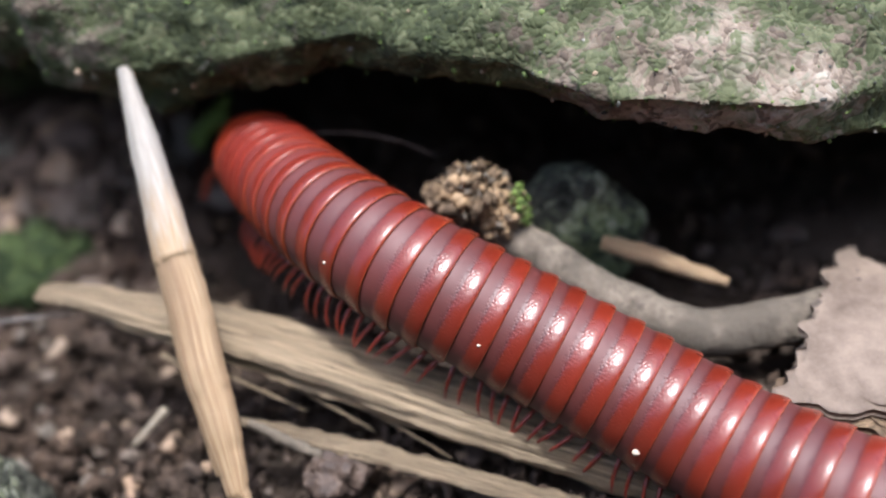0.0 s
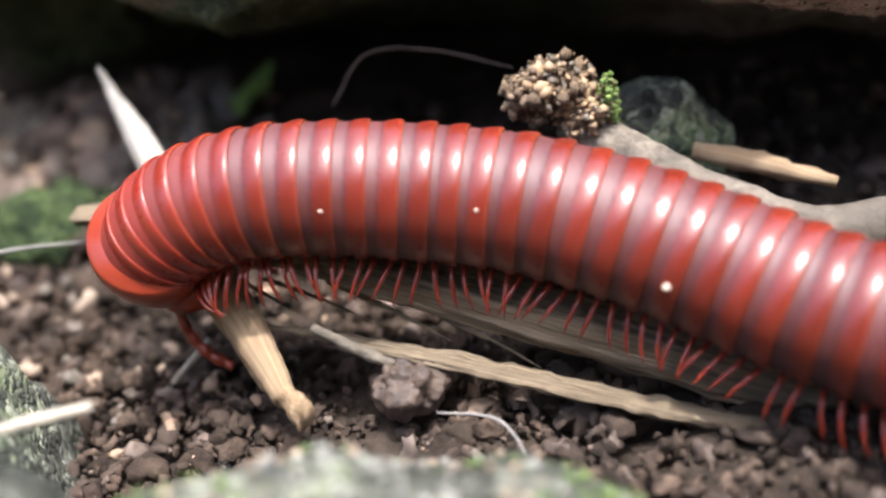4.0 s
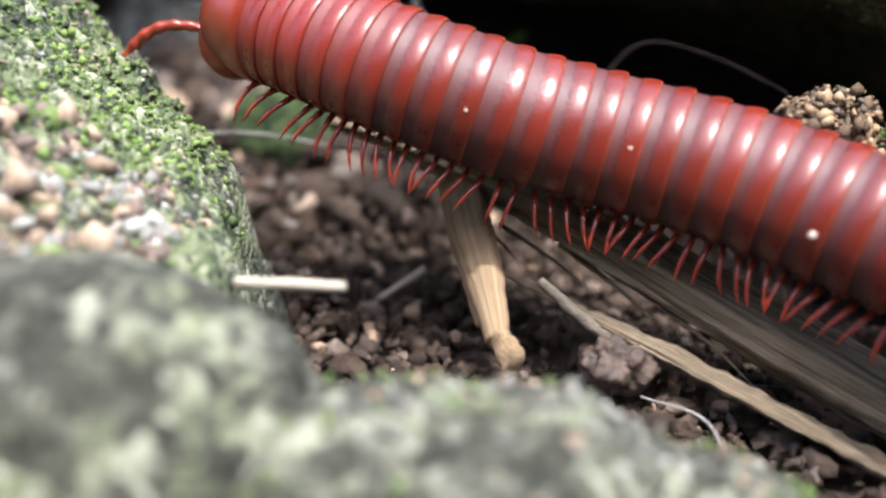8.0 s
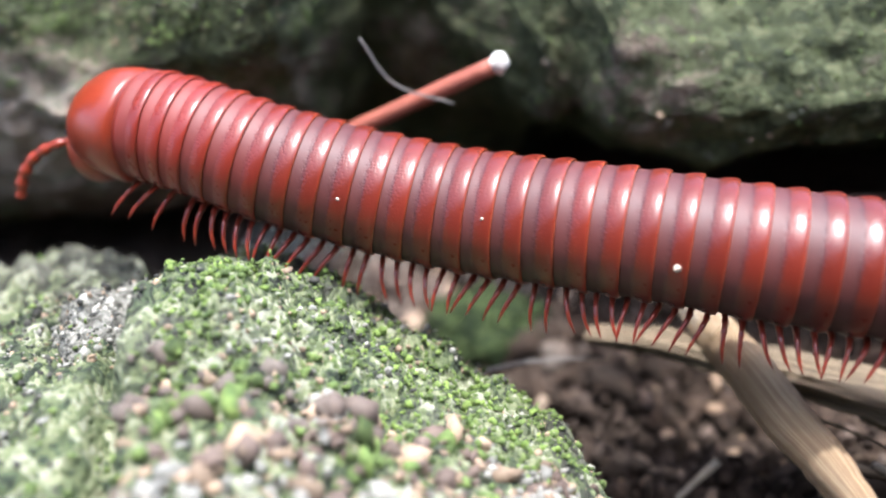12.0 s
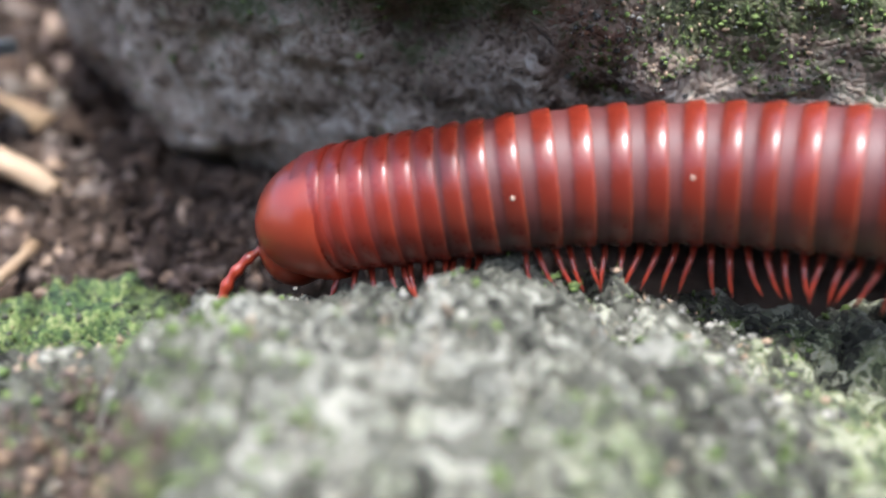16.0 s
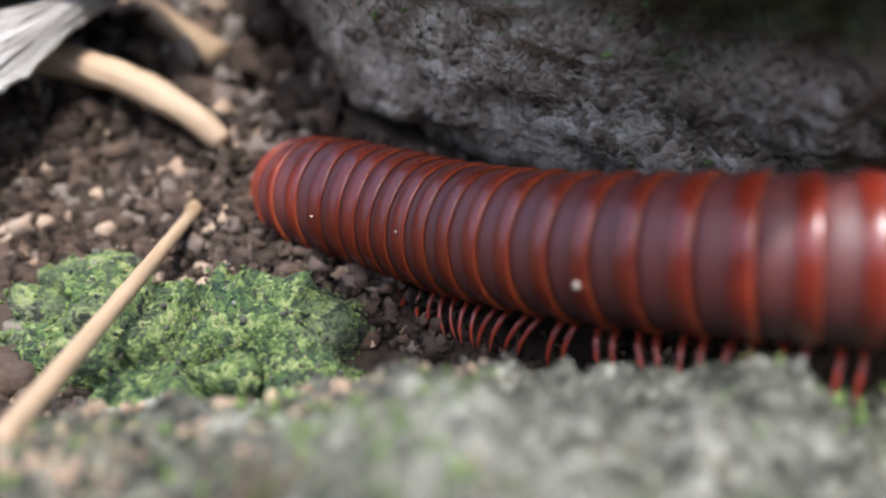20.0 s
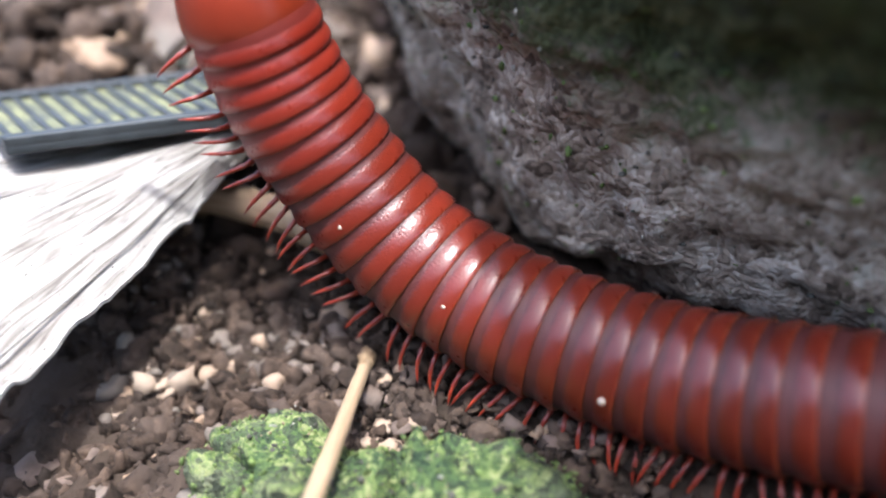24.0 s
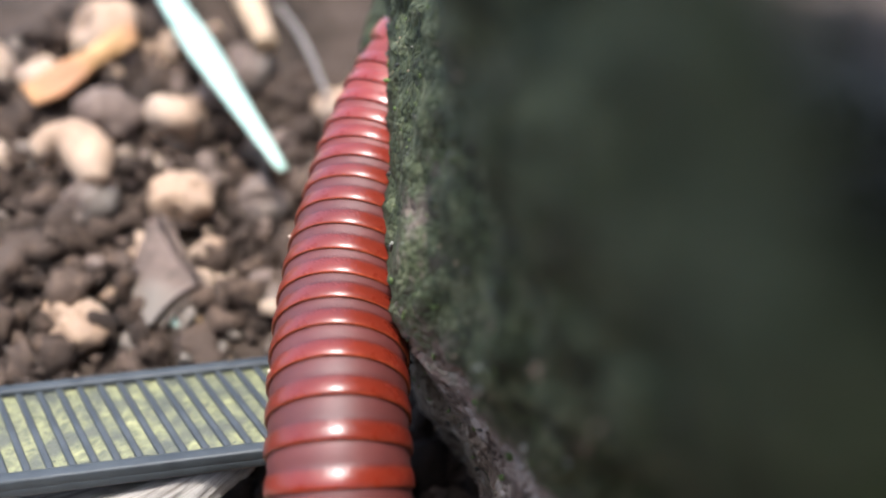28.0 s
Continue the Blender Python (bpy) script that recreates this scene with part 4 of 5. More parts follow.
build_log()
REED = build_reed()
build_crumbly_stick()
limb("back_twig", [(70.5, 47.5, 11.2), (74, 45.5, 10.4), (78.2, 43, 9.2)], [0.6, 0.75, 0.5], MAT_REED, "short tan twig in the hollow under the rock", "twig", sides=10, n=20, rough=0.2, lump=0.8, seed=61)
limb("white_twig", [(33.4, 44.6, 2.2), (36.6, 45.2, 4.6)], [0.16, 0.32], MAT_WHITE_STRAW, "tiny bleached twig on the soil", "twig", sides=8, n=10, rough=0.06, lump=0.5, seed=62)
limb("bleached_straw", [(29.4, 27.5, 11.3), (32, 28.1, 11.2), (34.9, 28.7, 11.1)], [0.26, 0.33, 0.26], MAT_WHITE_STRAW, "short bleached straw on the mossy stone", "straw", sides=10, n=16, rough=0.05, lump=0.5, seed=63)
build_red_stalk()
build_straw()
build_buried_twig()
limb("old_twig", [(-100, 87, 34), (-88, 82, 30), (-77, 78, 27.5)], [1.5, 1.5, 1.4], MAT_REED, "thick faded brown twig on the soil", "twig", sides=14, n=30, rough=0.25, lump=2, seed=67)
limb("grass_blade", [(-118.5, 112, 56), (-105.5, 103, 50), (-93, 95.2, 43.4)], [0.8, 1.5, 0.5], MAT_BLADE, "pale green grass blade", "grass blade", sides=10, n=24, flat=0.3, rough=0.03, lump=1, seed=68)
limb("green_leaf_scrap", [(-97.5, 84.5, 34.5), (-94, 83.5, 33)], [0.6, 0.8], MAT_BLADE, "scrap of green leaf on the grit", "leaf", sides=10, n=10, flat=0.35, rough=0.1, lump=0.6, seed=69)
stone("seed_pod", 49.6, 36.5, 4.0, 2.3, 1.9, 1.6, MAT_POD, "dark wrinkled seed pod under the wood", "seed pod", rough=0.45, lump=0.9, seed=71, sub=5)
limb("root_thread", [(44.5, 38.5, 8), (46.5, 37.8, 6.6), (49, 37, 5.4)], [0.3, 0.38, 0.3], MAT_BARK, "thin dark rootlet beside the seed pod", "rootlet", sides=8, n=16, rough=0.12, lump=0.6, seed=72)
limb("fibre", [(14.6, 53.3, 36), (16.5, 54, 32.5), (20.5, 54, 30.6)], [0.08, 0.09, 0.07], MAT_HAIR, "fine grey plant fibre hanging from the rock", "fibre", sides=6, n=20)
limb("fibre", [(47, 56, 16), (50, 57, 19), (55, 56.5, 18.5), (60, 54, 17)], [0.07, 0.09, 0.09, 0.06], MAT_POD, "fine red-brown rootlet arching in the hollow", "fibre", sides=6, n=24)
limb("fibre", [(12, 46, 11), (22, 50, 11.5), (30, 51.5, 10.5)], [0.12, 0.14, 0.1], MAT_HAIR, "fine grey fibre stretched over the soil", "fibre", sides=6, n=20)
limb("fibre", [(51, 34.5, 3.2), (54.5, 32, 3.6), (56, 29.5, 1)], [0.08, 0.1, 0.08], MAT_HAIR, "fine curled fibre beside the pod", "fibre", sides=6, n=20)
limb("fibre", [(26.1, 34.9, 12.2), (26.1, 34.9, 14.4)], [0.07, 0.04], MAT_HAIR, "thin upright fibre on the mossy edge", "fibre", sides=6, n=8)
def build_dead_leaf():
    leaf = thing("dead_leaf", -88, 60, 30, "grey dead leaf with dark specks and raised veins", "leaf")
    tip, far_top, far_low = np.array([-82.2, 74.0, 34.8]), np.array([-102.0, 61.6, 35.0]), np.array([-87.0, 42.0, 26.0])
    blade = sheet([tip, far_top, far_low, tip + np.array([0.4, -1.0, -0.5])], MAT_LEAF, "blade", "thin grey speckled blade", "", 0.28, 0.8, 81, 110, 130, 0.9, crinkle=0.22)
    off = np.array(leaf.location)
    blade.location = np.array(blade.location) - off
    blade.parent = leaf
    for k in np.linspace(0.12, 0.9, 5):
        end = far_top * (1 - k) + far_low * k
        pts = [tip * (1 - u) + end * u + np.array([0, 0, 0.62 - 1.1 * abs(k - 0.5) + 0.4 * math.sin(5 * u + 9 * k)]) for u in (0.05, 0.3, 0.6, 1.0)]
        limb_part("vein", pts, [0.04, 0.06, 0.07, 0.07] if abs(k - 0.5) > 0.1 else [0.08, 0.13, 0.16, 0.17], MAT_LEAF, leaf, sides=8, n=24, rough=0.03, lump=0.8, seed=int(90 + 10 * k))
    limb_part("stalk_stub", [tip + np.array([-1.5, -0.6, 0.2]), tip + np.array([0.2, 0.1, 0.3]), tip + np.array([1.3, 0.9, 0.4])], [0.5, 0.4, 0.25], MAT_ROTTEN, leaf, "dark broken stalk", sides=10, n=14, rough=0.15, lump=0.5, seed=99)
    return leaf


build_dead_leaf()
build_bark_flake()
sheet([(-101, 83, 35.5), (-97.5, 81.5, 35.2), (-96, 86, 37.2), (-101.5, 88.5, 41)], MAT_GREYPEB, "stone_flake", "pointed grey-brown flake of stone", "stone", 1.2, 0.2, 85, 12, 12)
sheet([(-119.5, 94, 48.2), (-115.5, 105, 52.0), (-113.0, 103, 50.6), (-116.5, 92.5, 47.4)], MAT_OCHRE, "leaf_scrap", "curled ochre scrap of leaf on the clods", "leaf", 0.3, 0.5, 88, 24, 14)
sheet([(35.5, 76.5, 12.6), (40.5, 78.5, 14.8), (39.8, 76.5, 13.0), (36.4, 74.8, 11.6)], GRAIN_BRIGHT, "leaf_scrap", "small pale green scrap of leaf in the hollow", "leaf", 0.3, 0.2, 89, 14, 10)
limb("curled_husk", [(-114.0, 89.5, 44.2), (-111.8, 91.2, 45.0), (-109.0, 90.6, 44.2), (-107.0, 88.4, 42.6)], [1.1, 1.9, 2.1, 1.2], MAT_PEBBLE, "curled tan husk among the clods", "husk", sides=14, n=30, rough=0.25, lump=1.2, seed=190)
limb("pale_stick", [(-115, 122, 53.5), (-109, 115.5, 51.5), (-103.6, 110, 49.2)], [1.3, 1.4, 1.1], MAT_STRAW, "short pale stick lying on the clods", "stick", sides=12, n=20, rough=0.15, lump=1.2, seed=191)
limb("fibre", [(-108.5, 120, 50.5), (-102, 114, 48.8), (-96, 108, 45.5)], [0.25, 0.3, 0.2], MAT_HAIR, "thin grey rootlet on the clods", "fibre", sides=6, n=16)
build_cable_tie()


# ---- pebbles and soil crumbs ----
def build_pebbles():
    rng = random.Random(5)
    base = []
    for k in range(5):
        v, f = ball(1, rng.uniform(0.75, 0.95), rng.uniform(0.65, 0.85), 0.34, 0.9, 90 + k, 4, 5)
        base.append((v, f))
    spots = [(-102, 79, 2.3, 1), (-102, 93, 2.8, 1), (-108, 88, 2.2, 0), (-96, 97, 2.2, 0), (-112, 96, 3.0, 0), (-107, 100, 3.2, 1), (-99, 102, 2.4, 0),
             (-92, 90, 1.8, 0), (-117, 84, 2.6, 0), (-118, 104, 3.4, 1), (-90, 100, 2.2, 0), (-113, 78, 1.8, 1), (-88, 94, 1.5, 0), (-106, 109, 3.2, 0), (-124, 94, 3.2, 1),
             (-96, 111, 2.8, 1), (-84, 62, 0.8, 0), (-86, 57, 0.6, 1), (-92, 56, 0.8, 0), (-98, 90, 1.4, 1), (-94, 104, 1.6, 0)]
    spots += [(13, 73, 2.6, 0), (23, 77, 2.2, 1), (30, 71, 1.8, 0), (9, 67, 2.0, 1), (27, 63, 1.4, 0), (14, 62, 1.6, 0), (6, 76, 2.4, 0)]
    for i, (x, y, r, tan) in enumerate(spots):
        v, f = base[i % 5]
        name = "pebble"
        me = mesh_mm(name, v * r, f, MAT_PEBBLE if tan else MAT_GREYPEB)
        ob = new(name, me)
        ob.matrix_basis = pose(x * MM, y * MM, (float(ground_height(np.array(x), np.array(y))) + r * 0.45 + 0.6) * MM, rng.uniform(-20, 20), rng.uniform(-20, 20), rng.uniform(0, 360))
        tagged(ob, "rounded tan pebble on the soil" if tan else "rough grey-brown clod of soil", "pebble" if tan else "clod", ("pebbles on the soil bank" if tan else "clods on the soil bank") if x < 0 else ("pebbles between the rocks" if tan else "clods between the rocks"))


def build_crumbs():
    """Loose soil crumbs as one heap of small lumps."""
    rng = np.random.default_rng(3)
    bm = bmesh.new()
    bmesh.ops.create_icosphere(bm, subdivisions=2, radius=1)
    bv = np.array([p.co for p in bm.verts])
    bf = np.array([[q.index for q in p.verts] for p in bm.faces])
    bm.free()
    shapes = [bv * (1 + 0.95 * fbm(bv + 9 * k, 0.7, 3, 100 + k))[:, None].clip(0.3, 2.1) for k in range(8)]

    def heap(name, label, boxes, mats):
        vs, fs, slots, n = [], [], [], 0
        for x0, x1, y0, y1, count, small, large in boxes:
            for _ in range(count):
                x, y = rng.uniform(x0, x1), rng.uniform(y0, y1)
                r = small * (large / small) ** (rng.random() ** 2.2)
                z = float(ground_height(np.array(x), np.array(y))) + 0.9 + r * rng.uniform(-0.2, 0.5)
                a = rng.uniform(0, 6.28)
                v = shapes[rng.integers(8)] * (r * rng.uniform(0.6, 1.35, 3))
                v = np.stack([v[:, 0] * math.cos(a) - v[:, 1] * math.sin(a), v[:, 0] * math.sin(a) + v[:, 1] * math.cos(a), v[:, 2]], -1)
                vs.append(v + (x, y, z))
                fs.append(bf + n)
                slots += [int(rng.choice(len(mats), p=[0.82, 0.13, 0.05]))] * len(bf)
                n += len(v)
        me = mesh_mm(name, np.vstack(vs), np.vstack(fs), mats, slots=slots)
        tagged(new(name, me), label, "soil", kind="stuff")
    mats = [MAT_CRUMB, MAT_GREYPEB, MAT_PEBBLE]
    heap("soil_crumbs", "loose brown soil crumbs and grit on the bank", [(-125, -66, 70, 112, 2600, 0.25, 1.7), (-102, -66, 40, 76, 7000, 0.12, 0.65), (-108, -70, 34, 74, 1200, 0.4, 1.1), (-69, -30, 56, 73, 2600, 0.12, 0.75)], mats)
    heap("pit_grit", "dark damp grit in the hollow", [(18, 60, 28, 60, 2400, 0.15, 0.7), (5, 40, 56, 80, 300, 0.5, 2.0)], mats)
    # darker mix: the shadow under body and wood is put into the crumb colours
    heap("shade_crumbs", "soil crumbs round the wood, darkened to stand in for shade", [(44, 96, 13, 30, 1500, 0.15, 0.7), (5, 95, 26, 75, 3200, 0.15, 0.9)], [MAT_CRUMB, MAT_POD, MAT_CRUMB])
    heap("pale_grit", "pale grey and tan grit on the slope between the rocks", [(-4, 36, 69, 86, 600, 0.4, 1.9)], [MAT_GREYPEB, MAT_PEBBLE, MAT_GREY_STONE])


build_pebbles()
build_crumbs()


# ---- the millipede ----
RINGS = 54


def ring_sizes():
    """Radius, length and place along the body of the rings, from the neck to the tail, in millimetres."""
    out, s = [], 4.8
    for i in range(RINGS):
        ln = 1.28 + 0.67 * min(1, i / 9)
        r = 3.9 + 0.30 * min(1, i / 12)
        if i > RINGS - 8:
            r *= 1 - 0.09 * (i - (RINGS - 8))
        out.append((r, ln, s + ln / 2))
        s += ln
    return out


def ring_mesh(r, ln, mat, deep=1.0, name="ring"):
    """A hollow-looking band: the sunk front half slides under the ring before it, the rear half swells to a sharp hind rim."""
    x = np.array([-0.95, -0.62, -0.50, -0.34, -0.20, -0.12, -0.05, 0.08, 0.24, 0.36, 0.44, 0.495, 0.505, 0.47]) * ln
    q = np.array([0.930, 0.945, 0.952, 0.954, 0.953, 0.956, 0.967, 0.986, 0.998, 1.001, 0.998, 0.988, 0.977, 0.960])
    q = (1 - (1 - q) * deep) * r
    u = np.array([0.02, 0.05, 0.10, 0.22, 0.32, 0.38, 0.44, 0.56, 0.70, 0.82, 0.90, 0.96, 0.99, 1.0])
    n = 44
    ang = np.linspace(0, 2 * math.pi, n, endpoint=False)
    flat = 1 - 0.10 * np.clip(-np.sin(ang) - 0.55, 0, 1) / 0.45
    v = np.stack([np.repeat(x, n), (q[:, None] * np.cos(ang)).ravel(), (q[:, None] * (np.sin(ang) * flat)).ravel()], -1)
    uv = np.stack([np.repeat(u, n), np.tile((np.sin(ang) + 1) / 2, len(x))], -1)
    f = grid_faces(len(x), n, True)[:, ::-1].tolist()
    f.append(list(range(n)))
    f.append([(len(x) - 1) * n + k for k in range(n)][::-1])
    return mesh_mm(name, v, f, mat, uvs=uv)


def leg_mesh():
    v, f, uv = tube([(0, 0, 0), (0.05, 0.75, -0.15), (0.0, 1.35, -0.6), (-0.05, 1.8, -1.35), (0, 2.0, -2.25)], [0.22, 0.18, 0.15, 0.11, 0.03], sides=8, n=16)
    r = 1 + 0.14 * np.cos(np.repeat(np.linspace(0, 1, 16), 8) * 2 * math.pi * 5)
    c = np.repeat(v.reshape(16, 8, 3).mean(1), 8, axis=0)
    return mesh_mm("leg", c + (v - c) * r[:, None], f, MAT_LEG)


def build_millipede():
    body = thing("millipede", 0, 0, 0, "large glossy red millipede with dusky banded rings, crawling", "millipede")
    rings = []
    leg_l = leg_mesh()
    leg_r = leg_l.copy()
    leg_r.transform(Matrix.Scale(-1, 4, (0, 1, 0)))
    leg_r.flip_normals()
    cache = {}
    legs = []
    for i, (r, ln, s) in enumerate(ring_sizes()):
        if i == 0:
            continue
        key = (round(r, 2), round(ln, 2), i < 4, i < 7)
        if key not in cache:
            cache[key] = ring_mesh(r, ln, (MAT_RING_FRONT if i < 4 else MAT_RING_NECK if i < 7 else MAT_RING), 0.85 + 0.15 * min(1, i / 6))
        ob = part("ring", cache[key], body)
        rings.append((ob, s))
        for k in range(2 if i > 3 else 1):
            for side, me in ((1, leg_l), (-1, leg_r)):
                leg = part("leg", me, ob)
                legs.append((leg, s, Vector(((k - 0.5) * ln * 0.5, side * 1.5, -r * 0.82)) * MM))
    for i, ang, size in ((8, 12, 0.10), (13, 20, 0.10), (19, 2, 0.19)):
        v, f = ball(size * 1.2, size, size, 0.06, 0.3, 120 + i, 2, 2)
        r = ring_sizes()[i + 1][0]
        a = radians(ang)
        part("grit_speck", mesh_mm("grit_speck", v + np.array([0.4, -r * math.cos(a), r * math.sin(a)]), f, MAT_SPECK), rings[i][0], "pale speck of grit")
    # head and neck shield
    n, m = 22, 44
    th = np.linspace(0.02, 1, n)
    x = -0.9 + 5.6 * (1 - np.cos(th * math.pi / 2))
    q = 3.88 * np.sin(th * math.pi / 2) ** 0.70
    q[-4:] *= (1.0, 0.99, 0.975, 0.95)
    ang = np.linspace(0, 2 * math.pi, m, endpoint=False)
    v = np.stack([np.repeat(x, m), (q[:, None] * np.cos(ang)).ravel(), (q[:, None] * np.sin(ang)).ravel()], -1)
    v[:, 2] -= 0.18 * np.clip(2.0 - v[:, 0], 0, 3)
    f = grid_faces(n, m, True)[:, ::-1].tolist() + [list(range(m)), [(n - 1) * m + k for k in range(m)][::-1]]
    collum = part("neck_shield", mesh_mm("neck_shield", v, f, MAT_HEAD), body, "smooth orange-red shield behind the head")
    v, f = ball(2.2, 2.6, 2.6, 0.12, 2.0, 131, 4, 3)
    head = part("head", mesh_mm("head", v + np.array([0.9, 0, -1.9]), f, MAT_HEAD), body, "rounded orange-red head bent down")
    ants = []
    for side in (1, -1):
        pts = [(0, 0, 0), (-1.1, side * 0.9, -0.3), (-2.3, side * 1.7, -1.1), (-3.1, side * 2.3, -2.4), (-3.5, side * 2.6, -3.9)]
        v, f, uv = tube(pts, [0.26, 0.34, 0.36, 0.40, 0.34], sides=10, n=36)
        c = np.repeat(v.reshape(36, 10, 3).mean(1), 10, axis=0)
        r = 1 + 0.16 * np.cos(np.repeat(np.linspace(0, 1, 36), 10) * 2 * math.pi * 6.0)
        ants.append((part("antenna", mesh_mm("antenna", c + (v - c) * r[:, None], f, MAT_HEAD), head, "short beaded antenna"), side))
        v, f = ball(0.35, 0.22, 0.35, 0.05, 0.2, 140, 2, 2)
        part("eye", mesh_mm("eye", v + np.array([0.1, side * 2.25, -0.6]), f, MAT_EYE), head, "small black eye patch")
    return body, rings, legs, collum, head, ants


MILLIPEDE, BODY_RINGS, BODY_LEGS, COLLUM, HEAD, ANTENNAE = build_millipede()
STATIONS = np.arange(0, 55, 3)
SHAPES = []


def shape(t, *points):
    """The line of the body at t seconds: its centre at the stations, in millimetres from the head."""
    SHAPES.append((t, np.array(points)))


def body_line(t):
    """The body's line at any time, and on past the last station to the tail."""
    ts = [k[0] for k in SHAPES]
    i = min(max(int(np.searchsorted(ts, t)), 1), len(ts) - 1)
    u = min(max((t - ts[i - 1]) / (ts[i] - ts[i - 1]), 0), 1)
    p = SHAPES[i - 1][1] * (1 - u) + SHAPES[i][1] * u
    d = p[-1] - p[-4]
    d = d / np.linalg.norm(d)
    q = p[-1]
    tail = []
    for k in range(1, 9):
        d = d + np.array([0.18, 0.03, 0.05 if q[2] < 14 else 0.0])
        d = d / np.linalg.norm(d)
        q = q + d * 10
        tail.append(q)
    s = np.r_[STATIONS, STATIONS[-1] + 10 * np.arange(1, 9)]
    p = np.vstack([p, tail])
    grid = np.arange(-2, 128, 0.5)
    # smooth reading along the body
    e = np.stack([np.interp(np.arange(-2, 128, 0.25), s, p[:, k]) for k in range(3)], -1)
    lead = p[0] - p[1]
    lead = lead / np.linalg.norm(lead)
    for k in range(8):
        e[k] = p[0] + lead * (2 - 0.25 * k)
    ker = np.exp(-(np.arange(-16, 17) / 8.0) ** 2)
    ker /= ker.sum()
    pad = np.vstack([np.repeat(e[:1], 16, 0) + np.arange(16, 0, -1)[:, None] * (e[0] - e[1]), e, np.repeat(e[-1:], 16, 0)])
    sm = np.stack([np.convolve(pad[:, k], ker, "valid") for k in range(3)], -1)[::2]
    tan = np.gradient(sm, axis=0)
    tan /= np.linalg.norm(tan, axis=1)[:, None]
    # the back stays up at the middle and is carried along to both ends
    ups = np.zeros_like(tan)
    mid = int(np.searchsorted(grid, 40))
    z = np.array([0, 0, 1.0])
    ups[mid] = z - tan[mid] * tan[mid][2]
    for step, stop in ((1, len(grid)), (-1, -1)):
        k = mid
        while k + step != stop:
            w = ups[k] - tan[k + step] * (ups[k] @ tan[k + step])
            ups[k + step] = w / np.linalg.norm(w)
            k += step
    ups[mid] /= np.linalg.norm(ups[mid])
    return grid, sm, tan, ups


def frame_at(line, s):
    grid, sm, tan, ups = line
    c = np.array([np.interp(s, grid, sm[:, k]) for k in range(3)])
    x = np.array([np.interp(s, grid, tan[:, k]) for k in range(3)])
    x /= np.linalg.norm(x)
    z = np.array([np.interp(s, grid, ups[:, k]) for k in range(3)])
    z -= x * (z @ x)
    z /= np.linalg.norm(z)
    m = Matrix((x, np.cross(z, x), z)).transposed().to_4x4()
    m.translation = Vector(c * MM)
    return m


shape(0, (44.6, 61.2, 17.5), (45.8, 58.5, 17.7), (47.0, 55.7, 17.9), (48.3, 53.0, 18.0), (49.6, 50.3, 18.1), (51.1, 47.7, 18.0), (52.8, 45.3, 17.6), (54.8, 43.3, 16.8), (57.0, 41.6, 15.6), (59.3, 40.3, 14.3), (61.7, 39.1, 12.8), (64.1, 38.0, 11.4), (66.5, 36.6, 10.1), (68.9, 35.2, 8.7), (71.2, 33.6, 7.6), (73.4, 31.7, 6.6), (75.7, 29.8, 5.9), (78.0, 27.8, 5.5), (80.3, 25.8, 5.1))
shape(1, (43.4, 59.0, 20.3), (44.7, 56.3, 20.3), (45.9, 53.6, 20.2), (47.2, 50.9, 20.2), (48.5, 48.2, 20.1), (50.0, 45.6, 19.9), (51.7, 43.2, 19.3), (53.7, 41.1, 18.4), (55.9, 39.5, 17.2), (58.2, 38.3, 15.7), (60.6, 37.3, 14.2), (63.0, 36.4, 12.7), (65.4, 35.2, 11.3), (67.7, 34.0, 9.9), (69.9, 32.5, 8.6), (72.1, 30.9, 7.5), (74.3, 29.1, 6.6), (76.5, 27.3, 6.1), (78.8, 25.4, 5.8))
shape(1.5, (40.0, 53.9, 27.2), (41.6, 51.8, 25.7), (43.2, 49.8, 24.2), (44.8, 47.8, 22.8), (46.6, 46.0, 21.3), (48.6, 44.3, 20.0), (50.8, 42.7, 18.6), (53.1, 41.4, 17.2), (55.4, 40.1, 16.0), (57.7, 38.6, 14.9), (60.0, 37.1, 13.9), (62.3, 35.5, 12.8), (64.6, 34.0, 11.7), (66.9, 32.5, 10.6), (69.2, 31.1, 9.4), (71.6, 29.7, 8.2), (73.9, 28.2, 7.0), (76.2, 26.8, 5.9), (78.6, 25.2, 4.9))
shape(2, (38.8, 49.8, 24.1), (41.0, 48.5, 23.7), (43.1, 47.2, 22.9), (45.1, 46.1, 21.7), (47.0, 45.0, 20.3), (49.0, 44.0, 18.9), (51.1, 43.1, 17.6), (53.2, 42.2, 16.4), (55.5, 41.3, 15.2), (57.7, 40.4, 14.0), (60.0, 39.2, 13.1), (62.4, 37.7, 12.3), (64.9, 36.0, 11.3), (67.3, 34.3, 10.1), (69.7, 32.6, 8.8), (72.0, 31.2, 7.5), (74.4, 29.9, 6.2), (76.9, 28.7, 5.1), (79.6, 27.5, 4.5))
shape(5, (33.0, 42.9, 3.2), (32.5, 41.4, 5.7), (32.8, 40.4, 8.5), (34.1, 40.1, 11.1), (36.2, 40.0, 13.1), (39.0, 39.9, 14.3), (41.9, 39.9, 14.8), (44.8, 40.0, 14.8), (47.8, 40.1, 14.7), (50.8, 40.0, 14.4), (53.7, 39.6, 14.1), (56.5, 39.0, 13.6), (59.3, 38.2, 12.8), (62.0, 37.2, 12.0), (64.5, 35.9, 11.1), (66.8, 34.2, 10.4), (68.8, 32.1, 9.7), (70.9, 30.0, 9.4), (72.9, 27.9, 9.1))
